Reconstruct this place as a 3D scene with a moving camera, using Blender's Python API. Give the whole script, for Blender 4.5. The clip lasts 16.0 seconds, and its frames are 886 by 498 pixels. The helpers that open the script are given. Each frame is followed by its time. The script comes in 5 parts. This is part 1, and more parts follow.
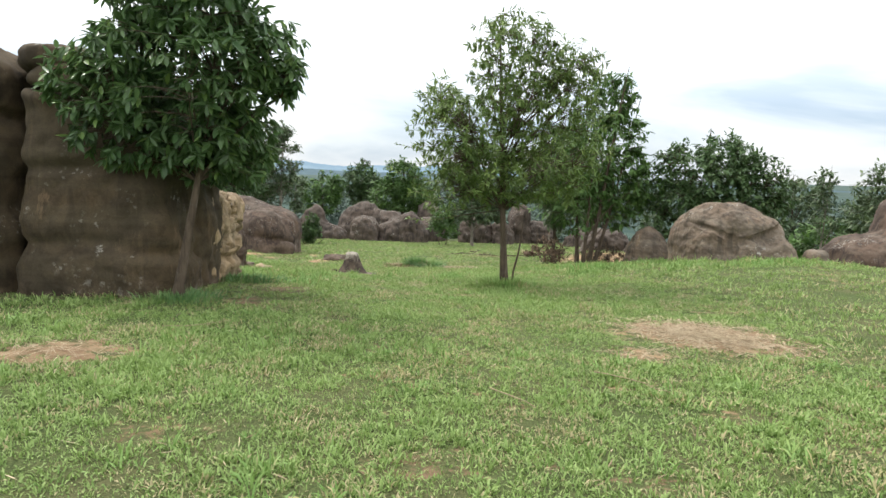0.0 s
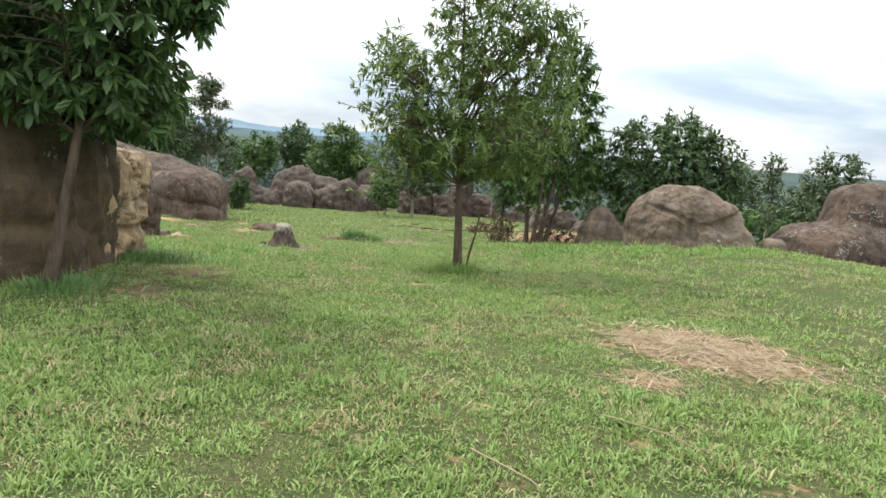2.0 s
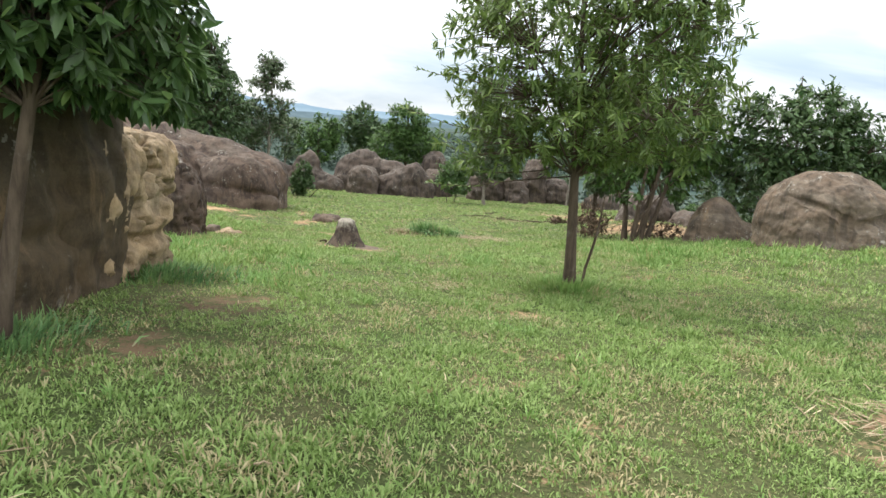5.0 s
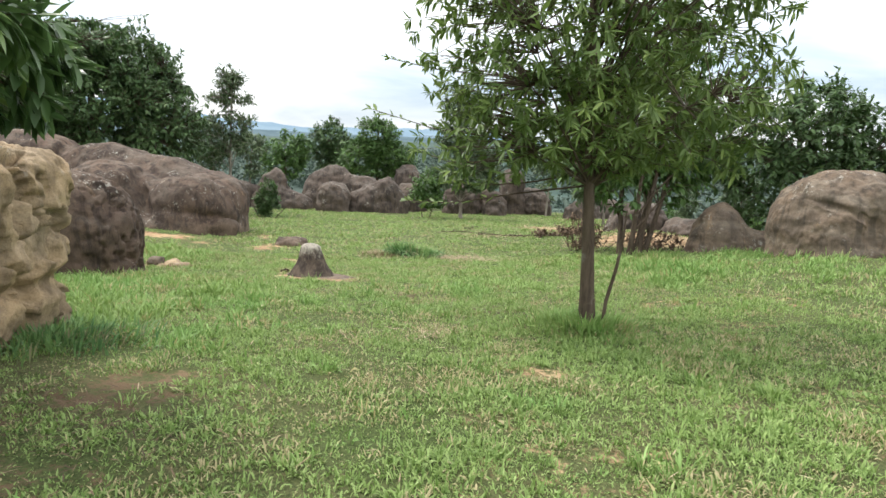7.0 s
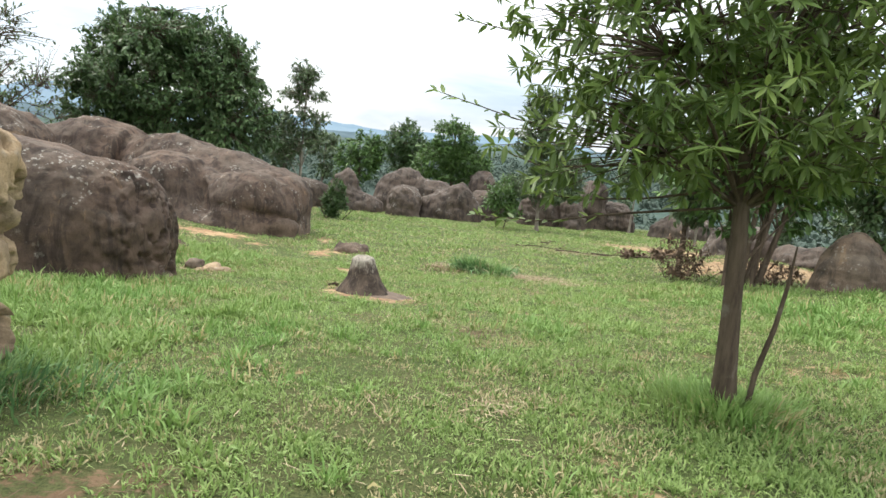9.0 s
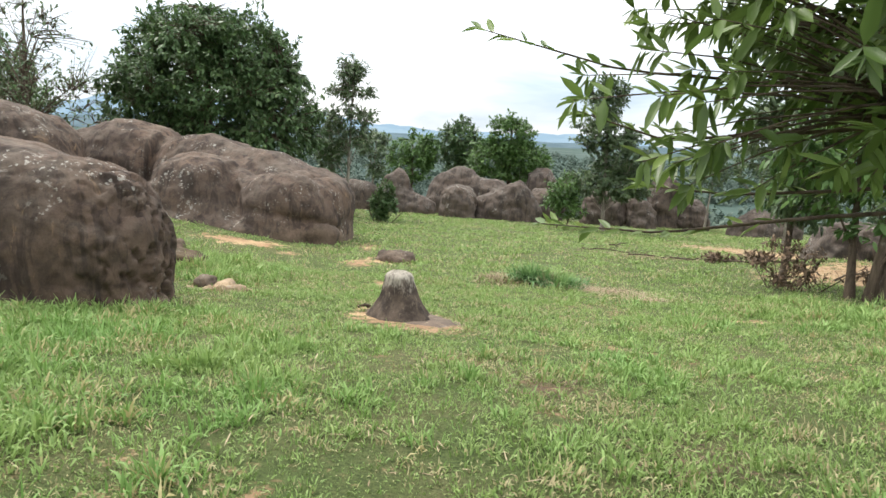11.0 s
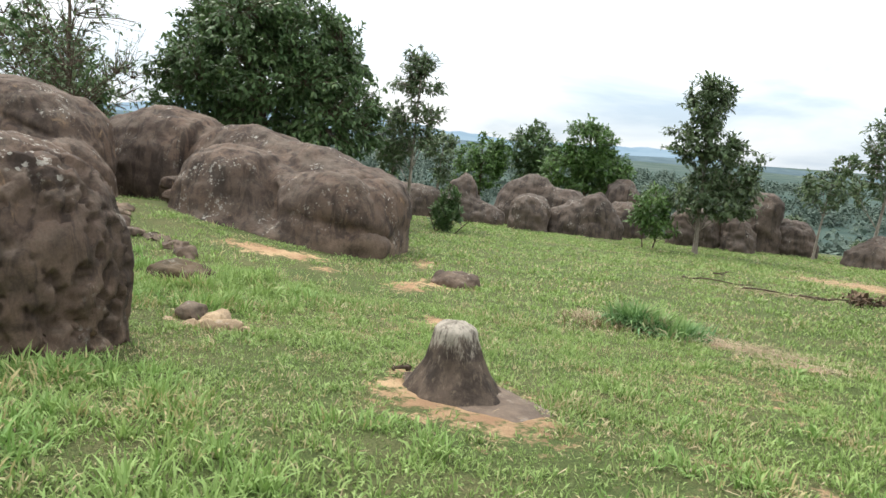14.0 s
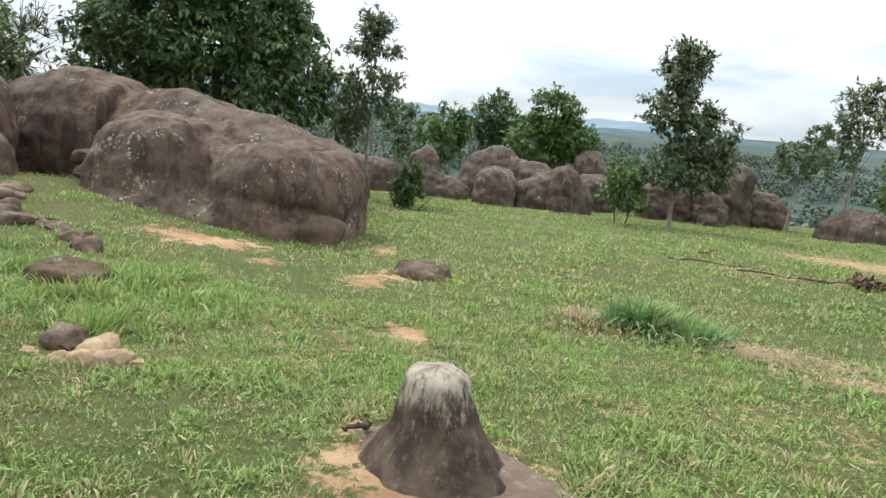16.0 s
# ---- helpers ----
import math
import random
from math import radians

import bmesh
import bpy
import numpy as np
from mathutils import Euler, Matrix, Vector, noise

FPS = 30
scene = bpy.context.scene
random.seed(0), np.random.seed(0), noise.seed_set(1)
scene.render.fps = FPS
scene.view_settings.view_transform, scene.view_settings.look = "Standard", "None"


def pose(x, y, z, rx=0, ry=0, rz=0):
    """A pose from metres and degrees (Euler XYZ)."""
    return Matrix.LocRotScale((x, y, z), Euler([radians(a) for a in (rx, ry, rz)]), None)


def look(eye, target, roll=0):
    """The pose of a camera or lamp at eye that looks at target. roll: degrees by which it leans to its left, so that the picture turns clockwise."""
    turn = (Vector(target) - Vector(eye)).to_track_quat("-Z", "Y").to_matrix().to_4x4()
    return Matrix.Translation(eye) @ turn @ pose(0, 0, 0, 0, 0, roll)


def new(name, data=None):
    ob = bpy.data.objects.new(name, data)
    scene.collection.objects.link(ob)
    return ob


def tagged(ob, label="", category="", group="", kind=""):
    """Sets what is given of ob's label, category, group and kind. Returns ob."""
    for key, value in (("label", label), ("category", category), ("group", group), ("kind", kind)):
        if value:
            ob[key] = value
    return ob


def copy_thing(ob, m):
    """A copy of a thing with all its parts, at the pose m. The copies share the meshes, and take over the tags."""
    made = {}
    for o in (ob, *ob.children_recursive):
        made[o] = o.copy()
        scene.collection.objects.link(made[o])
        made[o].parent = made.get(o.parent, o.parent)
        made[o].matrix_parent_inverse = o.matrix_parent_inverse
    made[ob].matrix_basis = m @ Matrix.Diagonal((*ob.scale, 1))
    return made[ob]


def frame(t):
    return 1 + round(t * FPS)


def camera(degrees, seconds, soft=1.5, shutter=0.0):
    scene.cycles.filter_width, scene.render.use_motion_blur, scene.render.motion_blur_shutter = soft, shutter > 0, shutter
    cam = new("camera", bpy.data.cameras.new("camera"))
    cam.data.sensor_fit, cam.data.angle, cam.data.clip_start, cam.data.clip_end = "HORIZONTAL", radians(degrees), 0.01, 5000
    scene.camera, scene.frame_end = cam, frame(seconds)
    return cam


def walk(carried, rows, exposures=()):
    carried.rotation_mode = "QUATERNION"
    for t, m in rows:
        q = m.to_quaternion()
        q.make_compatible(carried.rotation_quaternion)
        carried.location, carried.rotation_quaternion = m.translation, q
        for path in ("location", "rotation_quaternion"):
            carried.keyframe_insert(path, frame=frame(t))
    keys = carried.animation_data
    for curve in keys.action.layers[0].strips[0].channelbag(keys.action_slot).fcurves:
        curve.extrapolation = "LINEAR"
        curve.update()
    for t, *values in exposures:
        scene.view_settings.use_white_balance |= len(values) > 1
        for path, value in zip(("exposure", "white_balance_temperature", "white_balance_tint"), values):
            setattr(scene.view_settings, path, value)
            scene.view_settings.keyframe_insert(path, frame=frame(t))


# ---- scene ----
cam = camera(69.2, 16.0)
METRES, EYE, TILT, LEAN, TURN = 14.4, 1.5, -4.5, 0.0, 0.0
ROWS = [
    (0.0, 0.0, 0.0, 0.0, 0.08, -2.57, -1.72),
    (0.5, -0.0036, 0.0224, 0.003, -1.38, -3.18, -2.51),
    (1.0, -0.0032, 0.0556, 0.0051, -2.38, -3.51, -1.97),
    (1.5, -0.0084, 0.0808, 0.0049, -1.07, -4.03, -2.5),
    (2.0, -0.0136, 0.1095, 0.0072, -5.56, -5.09, -4.12),
    (2.5, -0.0119, 0.1431, 0.0083, -5.93, -6.04, -3.71),
    (3.0, -0.0164, 0.1721, 0.0098, -2.13, -6.86, -3.29),
    (3.5, -0.0231, 0.2005, 0.0118, -1.99, -6.8, -3.63),
    (4.0, -0.0258, 0.2336, 0.0105, -1.29, -6.9, -3.34),
    (4.5, -0.0331, 0.2614, 0.0123, 0.26, -7.18, -4.24),
    (7.0, -0.0442, 0.4104, 0.0134, -2.46, -5.73, -1.95),
    (7.5, -0.044, 0.44, 0.014, -1.73, -6.4, -3.42),
    (8.0, -0.0439, 0.4699, 0.0154, -1.0, -7.07, -4.94),
    (8.5, -0.0409, 0.5034, 0.015, 0.48, -6.64, -4.4),
    (9.0, -0.0439, 0.5373, 0.0141, 4.21, -5.5, -4.75),
    (11.5, -0.0555, 0.7081, 0.0119, 9.8, -6.16, -3.76),
    (12.0, -0.0612, 0.7395, 0.0116, 10.2, -7.02, -4.51),
    (12.5, -0.0649, 0.7744, 0.0099, 10.93, -6.49, -4.89),
    (13.0, -0.075, 0.8054, 0.0075, 13.56, -6.14, -5.94),
    (13.5, -0.0837, 0.8348, 0.0083, 12.58, -5.79, -6.09),
    (14.0, -0.094, 0.8672, 0.0092, 15.25, -5.67, -5.73),
    (14.5, -0.1058, 0.8943, 0.0078, 16.69, -5.47, -5.64),
    (15.0, -0.1138, 0.9259, 0.0075, 15.79, -5.54, -4.64),
    (15.5, -0.122, 0.9544, 0.0096, 16.42, -5.87, -4.42),
    (16.0, -0.1308, 0.9825, 0.0101, 11.54, -7.77, -5.45),
]
EXPOSURE = 1.12
walk(cam, [(t, pose(0, 0, EYE, TILT, LEAN, TURN) @ pose(METRES * x, METRES * y, METRES * z, 90 + pitch, roll, yaw)) for t, x, y, z, yaw, pitch, roll in ROWS], [(0.0, EXPOSURE - 0.06), (3.0, EXPOSURE), (7.5, EXPOSURE + 0.1), (11.5, EXPOSURE + 0.12), (14.0, EXPOSURE + 0.03), (16.0, EXPOSURE - 0.04)])

# ---------------------------------------------------------------- world and light
# plan: x right, y along the walk, z square to the sloping meadow; the meadow falls away ahead
PLAN = pose(0, 0, EYE, TILT, LEAN, TURN) @ pose(0, 0, -EYE)
PLAN_M = np.array(PLAN)

SUN_UP, SUN_ROUND = radians(55), radians(-55)
world = bpy.data.worlds.new("overcast_sky")
scene.world = world
world.use_nodes = True
wt = world.node_tree
wt.nodes.clear()


def wnode(kind, **values):
    nd = wt.nodes.new(kind)
    for key, v in values.items():
        nd.inputs[key].default_value = v
    return nd


sky = wt.nodes.new("ShaderNodeTexSky")
sky.sky_type, sky.sun_disc, sky.sun_elevation, sky.sun_rotation = "NISHITA", False, SUN_UP, SUN_ROUND
sky_dim = wnode("ShaderNodeVectorMath")
sky_dim.operation = "SCALE"
sky_dim.inputs["Scale"].default_value = 0.12
wt.links.new(sky.outputs[0], sky_dim.inputs[0])
wco = wt.nodes.new("ShaderNodeTexCoord")
wmap = wt.nodes.new("ShaderNodeMapping")
wmap.inputs["Scale"].default_value = (1.0, 1.0, 4.2)
wt.links.new(wco.outputs["Generated"], wmap.inputs[0])
wn = wnode("ShaderNodeTexNoise", Scale=2.6, Detail=6.0, Roughness=0.52, Distortion=0.35)
wt.links.new(wmap.outputs[0], wn.inputs["Vector"])
wr = wt.nodes.new("ShaderNodeValToRGB")
wr.color_ramp.elements[0].position, wr.color_ramp.elements[0].color = 0.36, (0.30, 0.365, 0.44, 1)
wr.color_ramp.elements[1].position, wr.color_ramp.elements[1].color = 0.60, (0.56, 0.575, 0.59, 1)
mid = wr.color_ramp.elements.new(0.47)
mid.color = (0.44, 0.485, 0.53, 1)
wt.links.new(wn.outputs["Fac"], wr.inputs[0])
wsep = wt.nodes.new("ShaderNodeSeparateXYZ")
wt.links.new(wco.outputs["Generated"], wsep.inputs[0])
# an overcast sky brightens towards the zenith
wup = wt.nodes.new("ShaderNodeMapRange")
wup.inputs["From Min"].default_value, wup.inputs["From Max"].default_value = 0.0, 0.9
wup.inputs["To Min"].default_value, wup.inputs["To Max"].default_value = 0.84, 2.3
wt.links.new(wsep.outputs[2], wup.inputs[0])
wmul = wnode("ShaderNodeVectorMath")
wmul.operation = "SCALE"
wt.links.new(wr.outputs[0], wmul.inputs[0])
wt.links.new(wup.outputs[0], wmul.inputs["Scale"])
# higher up the cloud deck closes
wclose = wt.nodes.new("ShaderNodeMapRange")
wclose.inputs["From Min"].default_value, wclose.inputs["From Max"].default_value = 0.1, 0.34
wclose.inputs["To Min"].default_value, wclose.inputs["To Max"].default_value = 0.0, 0.85
wt.links.new(wsep.outputs[2], wclose.inputs[0])
wdeck = wt.nodes.new("ShaderNodeMix")
wdeck.data_type = "RGBA"
wdeck.inputs[7].default_value = (1.05, 1.05, 1.05, 1)
wt.links.new(wclose.outputs[0], wdeck.inputs[0])
wt.links.new(wmul.outputs[0], wdeck.inputs[6])
wmix = wt.nodes.new("ShaderNodeMix")
wmix.data_type = "RGBA"
wmix.inputs[0].default_value = 0.9
wt.links.new(sky_dim.outputs[0], wmix.inputs[6])
wt.links.new(wdeck.outputs[2], wmix.inputs[7])
wbg = wnode("ShaderNodeBackground", Strength=1.0)
wt.links.new(wmix.outputs[2], wbg.inputs[0])
wout = wt.nodes.new("ShaderNodeOutputWorld")
wt.links.new(wbg.outputs[0], wout.inputs[0])

sun_data = bpy.data.lights.new("sun", "SUN")
sun_data.energy, sun_data.angle, sun_data.color = 1.5, radians(10), (1.0, 0.95, 0.88)
sun = new("sun", sun_data)
sun.matrix_world = look((0, 0, 0), (-math.sin(SUN_ROUND) * math.cos(SUN_UP), -math.cos(SUN_ROUND) * math.cos(SUN_UP), -math.sin(SUN_UP)))


# ---------------------------------------------------------------- materials
class Nodes:
    """A short hand for node materials."""

    def __init__(self, name):
        self.mat = bpy.data.materials.new(name)
        self.mat.use_nodes = True
        self.t = self.mat.node_tree
        self.bsdf = self.t.nodes["Principled BSDF"]
        self.out = self.t.nodes["Material Output"]
        self.pos = self.t.nodes.new("ShaderNodeNewGeometry")

    def add(self, kind, **values):
        nd = self.t.nodes.new(kind)
        for key, v in values.items():
            nd.inputs[key.replace("_", " ")].default_value = v
        return nd

    def link(self, a, b):
        self.t.links.new(a, b)

    def noise(self, scale, detail=4.0, rough=0.55, stretch=None, distort=0.0):
        nd = self.add("ShaderNodeTexNoise", Scale=scale, Detail=detail, Roughness=rough, Distortion=distort)
        src = self.pos.outputs["Position"]
        if stretch:
            mp = self.add("ShaderNodeMapping")
            mp.inputs["Scale"].default_value = stretch
            self.link(src, mp.inputs[0])
            src = mp.outputs[0]
        self.link(src, nd.inputs["Vector"])
        return nd.outputs["Fac"]

    def cells(self, scale, rnd=1.0):
        nd = self.add("ShaderNodeTexVoronoi", Scale=scale, Randomness=rnd)
        self.link(self.pos.outputs["Position"], nd.inputs["Vector"])
        return nd.outputs["Distance"]

    def step(self, src, lo, hi, a=0.0, b=1.0):
        nd = self.add("ShaderNodeMapRange", From_Min=lo, From_Max=hi, To_Min=a, To_Max=b)
        nd.interpolation_type = "SMOOTHSTEP"
        self.link(src, nd.inputs[0])
        return nd.outputs[0]

    def math(self, op, a, b):
        nd = self.t.nodes.new("ShaderNodeMath")
        nd.operation = op
        for i, v in enumerate((a, b)):
            if isinstance(v, (int, float)):
                nd.inputs[i].default_value = v
            else:
                self.link(v, nd.inputs[i])
        return nd.outputs[0]

    def mix(self, fac, a, b, blend="MIX"):
        nd = self.t.nodes.new("ShaderNodeMix")
        nd.data_type, nd.blend_type = "RGBA", blend
        for i, v in ((0, fac), (6, a), (7, b)):
            if isinstance(v, (int, float)):
                nd.inputs[i].default_value = v
            elif isinstance(v, tuple):
                nd.inputs[i].default_value = (*v, 1)
            else:
                self.link(v, nd.inputs[i])
        return nd.outputs[2]

    def bump(self, src, depth, before=None):
        nd = self.add("ShaderNodeBump", Strength=1.0, Distance=depth)
        self.link(src, nd.inputs["Height"])
        if before is not None:
            self.link(before, nd.inputs["Normal"])
        return nd.outputs[0]

    def done(self, colour, rough, normal=None, spec=0.3):
        if isinstance(colour, tuple):
            self.bsdf.inputs["Base Color"].default_value = (*colour, 1)
        else:
            self.link(colour, self.bsdf.inputs["Base Color"])
        if isinstance(rough, (int, float)):
            self.bsdf.inputs["Roughness"].default_value = rough
        else:
            self.link(rough, self.bsdf.inputs["Roughness"])
        self.bsdf.inputs["Specular IOR Level"].default_value = spec
        if normal is not None:
            self.link(normal, self.bsdf.inputs["Normal"])
        return self.mat

    def see_through(self, colour, share):
        """Thin living tissue lets some light pass."""
        tr = self.t.nodes.new("ShaderNodeBsdfTranslucent")
        self.link(colour, tr.inputs[0])
        mx = self.t.nodes.new("ShaderNodeMixShader")
        mx.inputs[0].default_value = share
        self.link(self.bsdf.outputs[0], mx.inputs[1])
        self.link(tr.outputs[0], mx.inputs[2])
        self.link(mx.outputs[0], self.out.inputs[0])


def rock_material(name, base, dark, pale, warm, band=0.0, lichen=0.5, stain=0.5, bump=1.0, ochre=0.5, dust=0.5):
    n = Nodes(name)
    sep = n.t.nodes.new("ShaderNodeSeparateXYZ")
    n.link(n.pos.outputs["Normal"], sep.inputs[0])
    big = n.noise(0.7, 6, 0.62, None, 0.4)
    col = n.mix(n.step(big, 0.36, 0.64), base, warm)
    mottled = n.noise(3.4, 9, 0.7, None, 0.4)
    col = n.mix(n.step(mottled, 0.42, 0.66, 0.0, 0.6), col, dark)
    # rain-washed streaks run down the sides
    runs = n.noise(2.6, 8, 0.66, (1.6, 1.6, 0.22), 0.8)
    col = n.mix(n.step(runs, 0.47, 0.62, 0.0, stain), col, dark)
    if band:
        layers = n.noise(1.0, 5, 0.6, (0.14, 0.14, 2.6), 0.35)
        col = n.mix(n.step(layers, 0.42, 0.66, 0.0, band), col, pale)
    # fresh ochre breaks
    chips = n.noise(1.5, 9, 0.72, (1.6, 1.6, 0.5), 0.7)
    col = n.mix(n.step(chips, 0.6, 0.69, 0.0, ochre), col, (0.3, 0.2, 0.115))
    # weathered grey crust and lichen; upper faces also painted paler for the skylight
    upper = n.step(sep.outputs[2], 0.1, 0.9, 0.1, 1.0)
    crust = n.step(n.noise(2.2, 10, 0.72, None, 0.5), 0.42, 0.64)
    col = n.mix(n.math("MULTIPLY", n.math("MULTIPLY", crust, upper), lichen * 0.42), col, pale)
    ragged = n.step(n.noise(30.0, 5, 0.7), 0.2, 0.8, -0.25, 0.25)
    some = n.step(n.noise(1.3, 5, 0.65), 0.52, 0.62)
    for size, cut in ((5.0, 0.2), (13.0, 0.24)):
        dots = n.math("ADD", n.cells(size), ragged)
        fleck = n.math("MULTIPLY", n.math("MULTIPLY", n.step(dots, cut + 0.06, cut - 0.03), some), n.step(sep.outputs[2], -0.3, 0.5, 0.25, 1.0))
        col = n.mix(n.math("MULTIPLY", fleck, lichen * 0.8), col, (0.37, 0.355, 0.31))
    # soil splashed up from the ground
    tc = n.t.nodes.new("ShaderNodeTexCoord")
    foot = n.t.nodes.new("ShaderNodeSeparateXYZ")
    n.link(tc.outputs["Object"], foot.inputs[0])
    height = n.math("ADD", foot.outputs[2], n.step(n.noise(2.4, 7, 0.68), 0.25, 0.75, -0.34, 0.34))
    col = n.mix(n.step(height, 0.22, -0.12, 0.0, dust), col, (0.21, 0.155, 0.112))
    grain = n.noise(60.0, 5, 0.72)
    col = n.mix(n.step(grain, 0.4, 0.75, 0.0, 0.4), col, dark)
    rough = n.step(mottled, 0.2, 0.8, 0.82, 0.97)
    nrm = n.bump(n.noise(3.0, 9, 0.6), 0.03 * bump)
    nrm = n.bump(n.noise(22.0, 6, 0.66), 0.006 * bump, nrm)
    nrm = n.bump(n.noise(90.0, 4, 0.7), 0.0016 * bump, nrm)
    return n.done(col, rough, nrm, 0.2)


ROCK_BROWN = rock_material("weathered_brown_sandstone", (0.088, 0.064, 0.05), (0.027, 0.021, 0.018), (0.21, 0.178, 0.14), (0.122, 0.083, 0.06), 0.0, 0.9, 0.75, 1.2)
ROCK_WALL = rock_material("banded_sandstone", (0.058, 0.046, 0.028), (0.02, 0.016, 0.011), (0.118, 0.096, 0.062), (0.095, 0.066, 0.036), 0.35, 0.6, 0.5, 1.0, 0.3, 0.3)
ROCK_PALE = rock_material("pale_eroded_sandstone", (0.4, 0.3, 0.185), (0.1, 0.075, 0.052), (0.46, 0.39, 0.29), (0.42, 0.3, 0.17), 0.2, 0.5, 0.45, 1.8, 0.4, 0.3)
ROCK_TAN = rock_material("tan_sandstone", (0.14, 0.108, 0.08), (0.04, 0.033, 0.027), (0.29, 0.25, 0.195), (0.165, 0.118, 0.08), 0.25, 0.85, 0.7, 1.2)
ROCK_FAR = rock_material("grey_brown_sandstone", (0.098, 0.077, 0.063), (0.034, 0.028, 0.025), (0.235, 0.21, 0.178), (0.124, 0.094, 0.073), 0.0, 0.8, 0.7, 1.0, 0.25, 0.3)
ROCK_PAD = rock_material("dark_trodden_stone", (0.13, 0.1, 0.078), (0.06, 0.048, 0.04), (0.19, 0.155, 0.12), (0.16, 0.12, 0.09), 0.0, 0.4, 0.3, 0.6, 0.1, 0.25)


def soil_colour(n):
    c = n.mix(n.step(n.noise(2.3, 5, 0.6), 0.3, 0.7), (0.5, 0.36, 0.21), (0.3, 0.185, 0.11))
    return n.mix(n.step(n.noise(40.0, 4, 0.7), 0.4, 0.75, 0.0, 0.5), c, (0.2, 0.13, 0.085))


def ground_material():
    n = Nodes("meadow_soil_and_turf")
    thatch = n.mix(n.step(n.noise(1.1, 5, 0.6), 0.35, 0.65), (0.09, 0.12, 0.042), (0.13, 0.13, 0.06))
    # dark specks paint the shaded gaps between fine blades into the turf
    thatch = n.mix(n.step(n.noise(48.0, 5, 0.75), 0.42, 0.6, 0.0, 0.75), thatch, (0.036, 0.052, 0.018))
    thatch = n.mix(n.step(n.noise(9.0, 5, 0.7), 0.58, 0.74, 0.0, 0.5), thatch, (0.19, 0.145, 0.085))
    soil = soil_colour(n)
    at = n.t.nodes.new("ShaderNodeAttribute")
    at.attribute_name = "bare"
    ragged = n.math("ADD", at.outputs["Fac"], n.step(n.noise(5.5, 6, 0.7), 0.2, 0.8, -0.5, 0.5))
    ragged = n.math("ADD", ragged, n.step(n.noise(24.0, 4, 0.7), 0.2, 0.8, -0.25, 0.25))
    mask = n.step(ragged, 0.4, 0.75)
    at3 = n.t.nodes.new("ShaderNodeAttribute")
    at3.attribute_name = "litter"
    soil = n.mix(at3.outputs["Fac"], soil, n.mix(n.noise(35.0, 4, 0.7), (0.17, 0.115, 0.072), (0.1, 0.07, 0.046)))
    col = n.mix(mask, thatch, soil)
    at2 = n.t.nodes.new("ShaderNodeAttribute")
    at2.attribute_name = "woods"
    # greens of the wooded plain, shifted to blue as painted distance haze
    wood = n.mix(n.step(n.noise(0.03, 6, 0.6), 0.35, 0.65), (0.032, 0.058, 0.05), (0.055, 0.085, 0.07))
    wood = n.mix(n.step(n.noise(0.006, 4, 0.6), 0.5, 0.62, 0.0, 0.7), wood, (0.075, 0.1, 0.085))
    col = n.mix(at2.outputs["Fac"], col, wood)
    nrm = n.bump(n.noise(7.0, 8, 0.7), 0.04)
    nrm = n.bump(n.noise(45.0, 5, 0.7), 0.012, nrm)
    return n.done(col, 0.95, nrm, 0.1)


def leaf_material(name, a, b, young, gloss=0.45, share=0.3, patch=0.8):
    """Leaves that vary one by one and in larger patches."""
    n = Nodes(name)
    one = n.pos.outputs["Random Per Island"]
    col = n.mix(one, a, b)
    col = n.mix(n.math("MULTIPLY", n.step(one, 0.86, 1.0), 0.75), col, young)
    col = n.mix(n.step(n.noise(1.4, 3, 0.5), 0.35, 0.7, 0.0, patch * 0.5), col, young)
    n.done(col, gloss, None, 0.35)
    n.see_through(col, share)
    return n.mat


def grass_material(name, a, b, dry, dry_share):
    n = Nodes(name)
    one = n.pos.outputs["Random Per Island"]
    col = n.mix(one, a, b)
    col = n.mix(n.step(n.noise(0.55, 4, 0.6), 0.36, 0.66), col, n.mix(one, (0.16, 0.26, 0.065), (0.32, 0.43, 0.145)))
    where = n.math("ADD", one, n.step(n.noise(1.3, 6, 0.7), 0.3, 0.7, -0.55, 0.5))
    col = n.mix(n.step(where, 1.0 - dry_share, 1.12 - dry_share), col, dry)
    n.done(col, 0.55, None, 0.3)
    n.see_through(col, 0.24)
    return n.mat


def bark_material(name, a, b):
    n = Nodes(name)
    streak = n.noise(14.0, 6, 0.7, (1.0, 1.0, 0.16))
    col = n.mix(n.step(streak, 0.3, 0.7), a, b)
    col = n.mix(n.step(n.noise(5.0, 5, 0.6), 0.57, 0.72, 0.0, 0.4), col, (0.26, 0.24, 0.2))
    return n.done(col, 0.9, n.bump(n.noise(30.0, 6, 0.7, (1.0, 1.0, 0.2)), 0.012), 0.15)


GROUND = ground_material()
GRASS = grass_material("meadow_grass", (0.13, 0.215, 0.05), (0.32, 0.43, 0.15), (0.43, 0.375, 0.21), 0.17)
GRASS_LUSH = grass_material("lush_grass", (0.13, 0.25, 0.055), (0.26, 0.41, 0.13), (0.42, 0.37, 0.18), 0.07)
GRASS_TUFT = grass_material("coarse_bluish_grass", (0.08, 0.18, 0.07), (0.15, 0.28, 0.11), (0.3, 0.28, 0.16), 0.08)
STRAW = Nodes("dry_straw")
STRAW.done(STRAW.mix(STRAW.pos.outputs["Random Per Island"], (0.5, 0.42, 0.28), (0.2, 0.14, 0.085)), 0.8, None, 0.2)
STRAW = STRAW.mat
DEAD = Nodes("dead_brown_leaf")
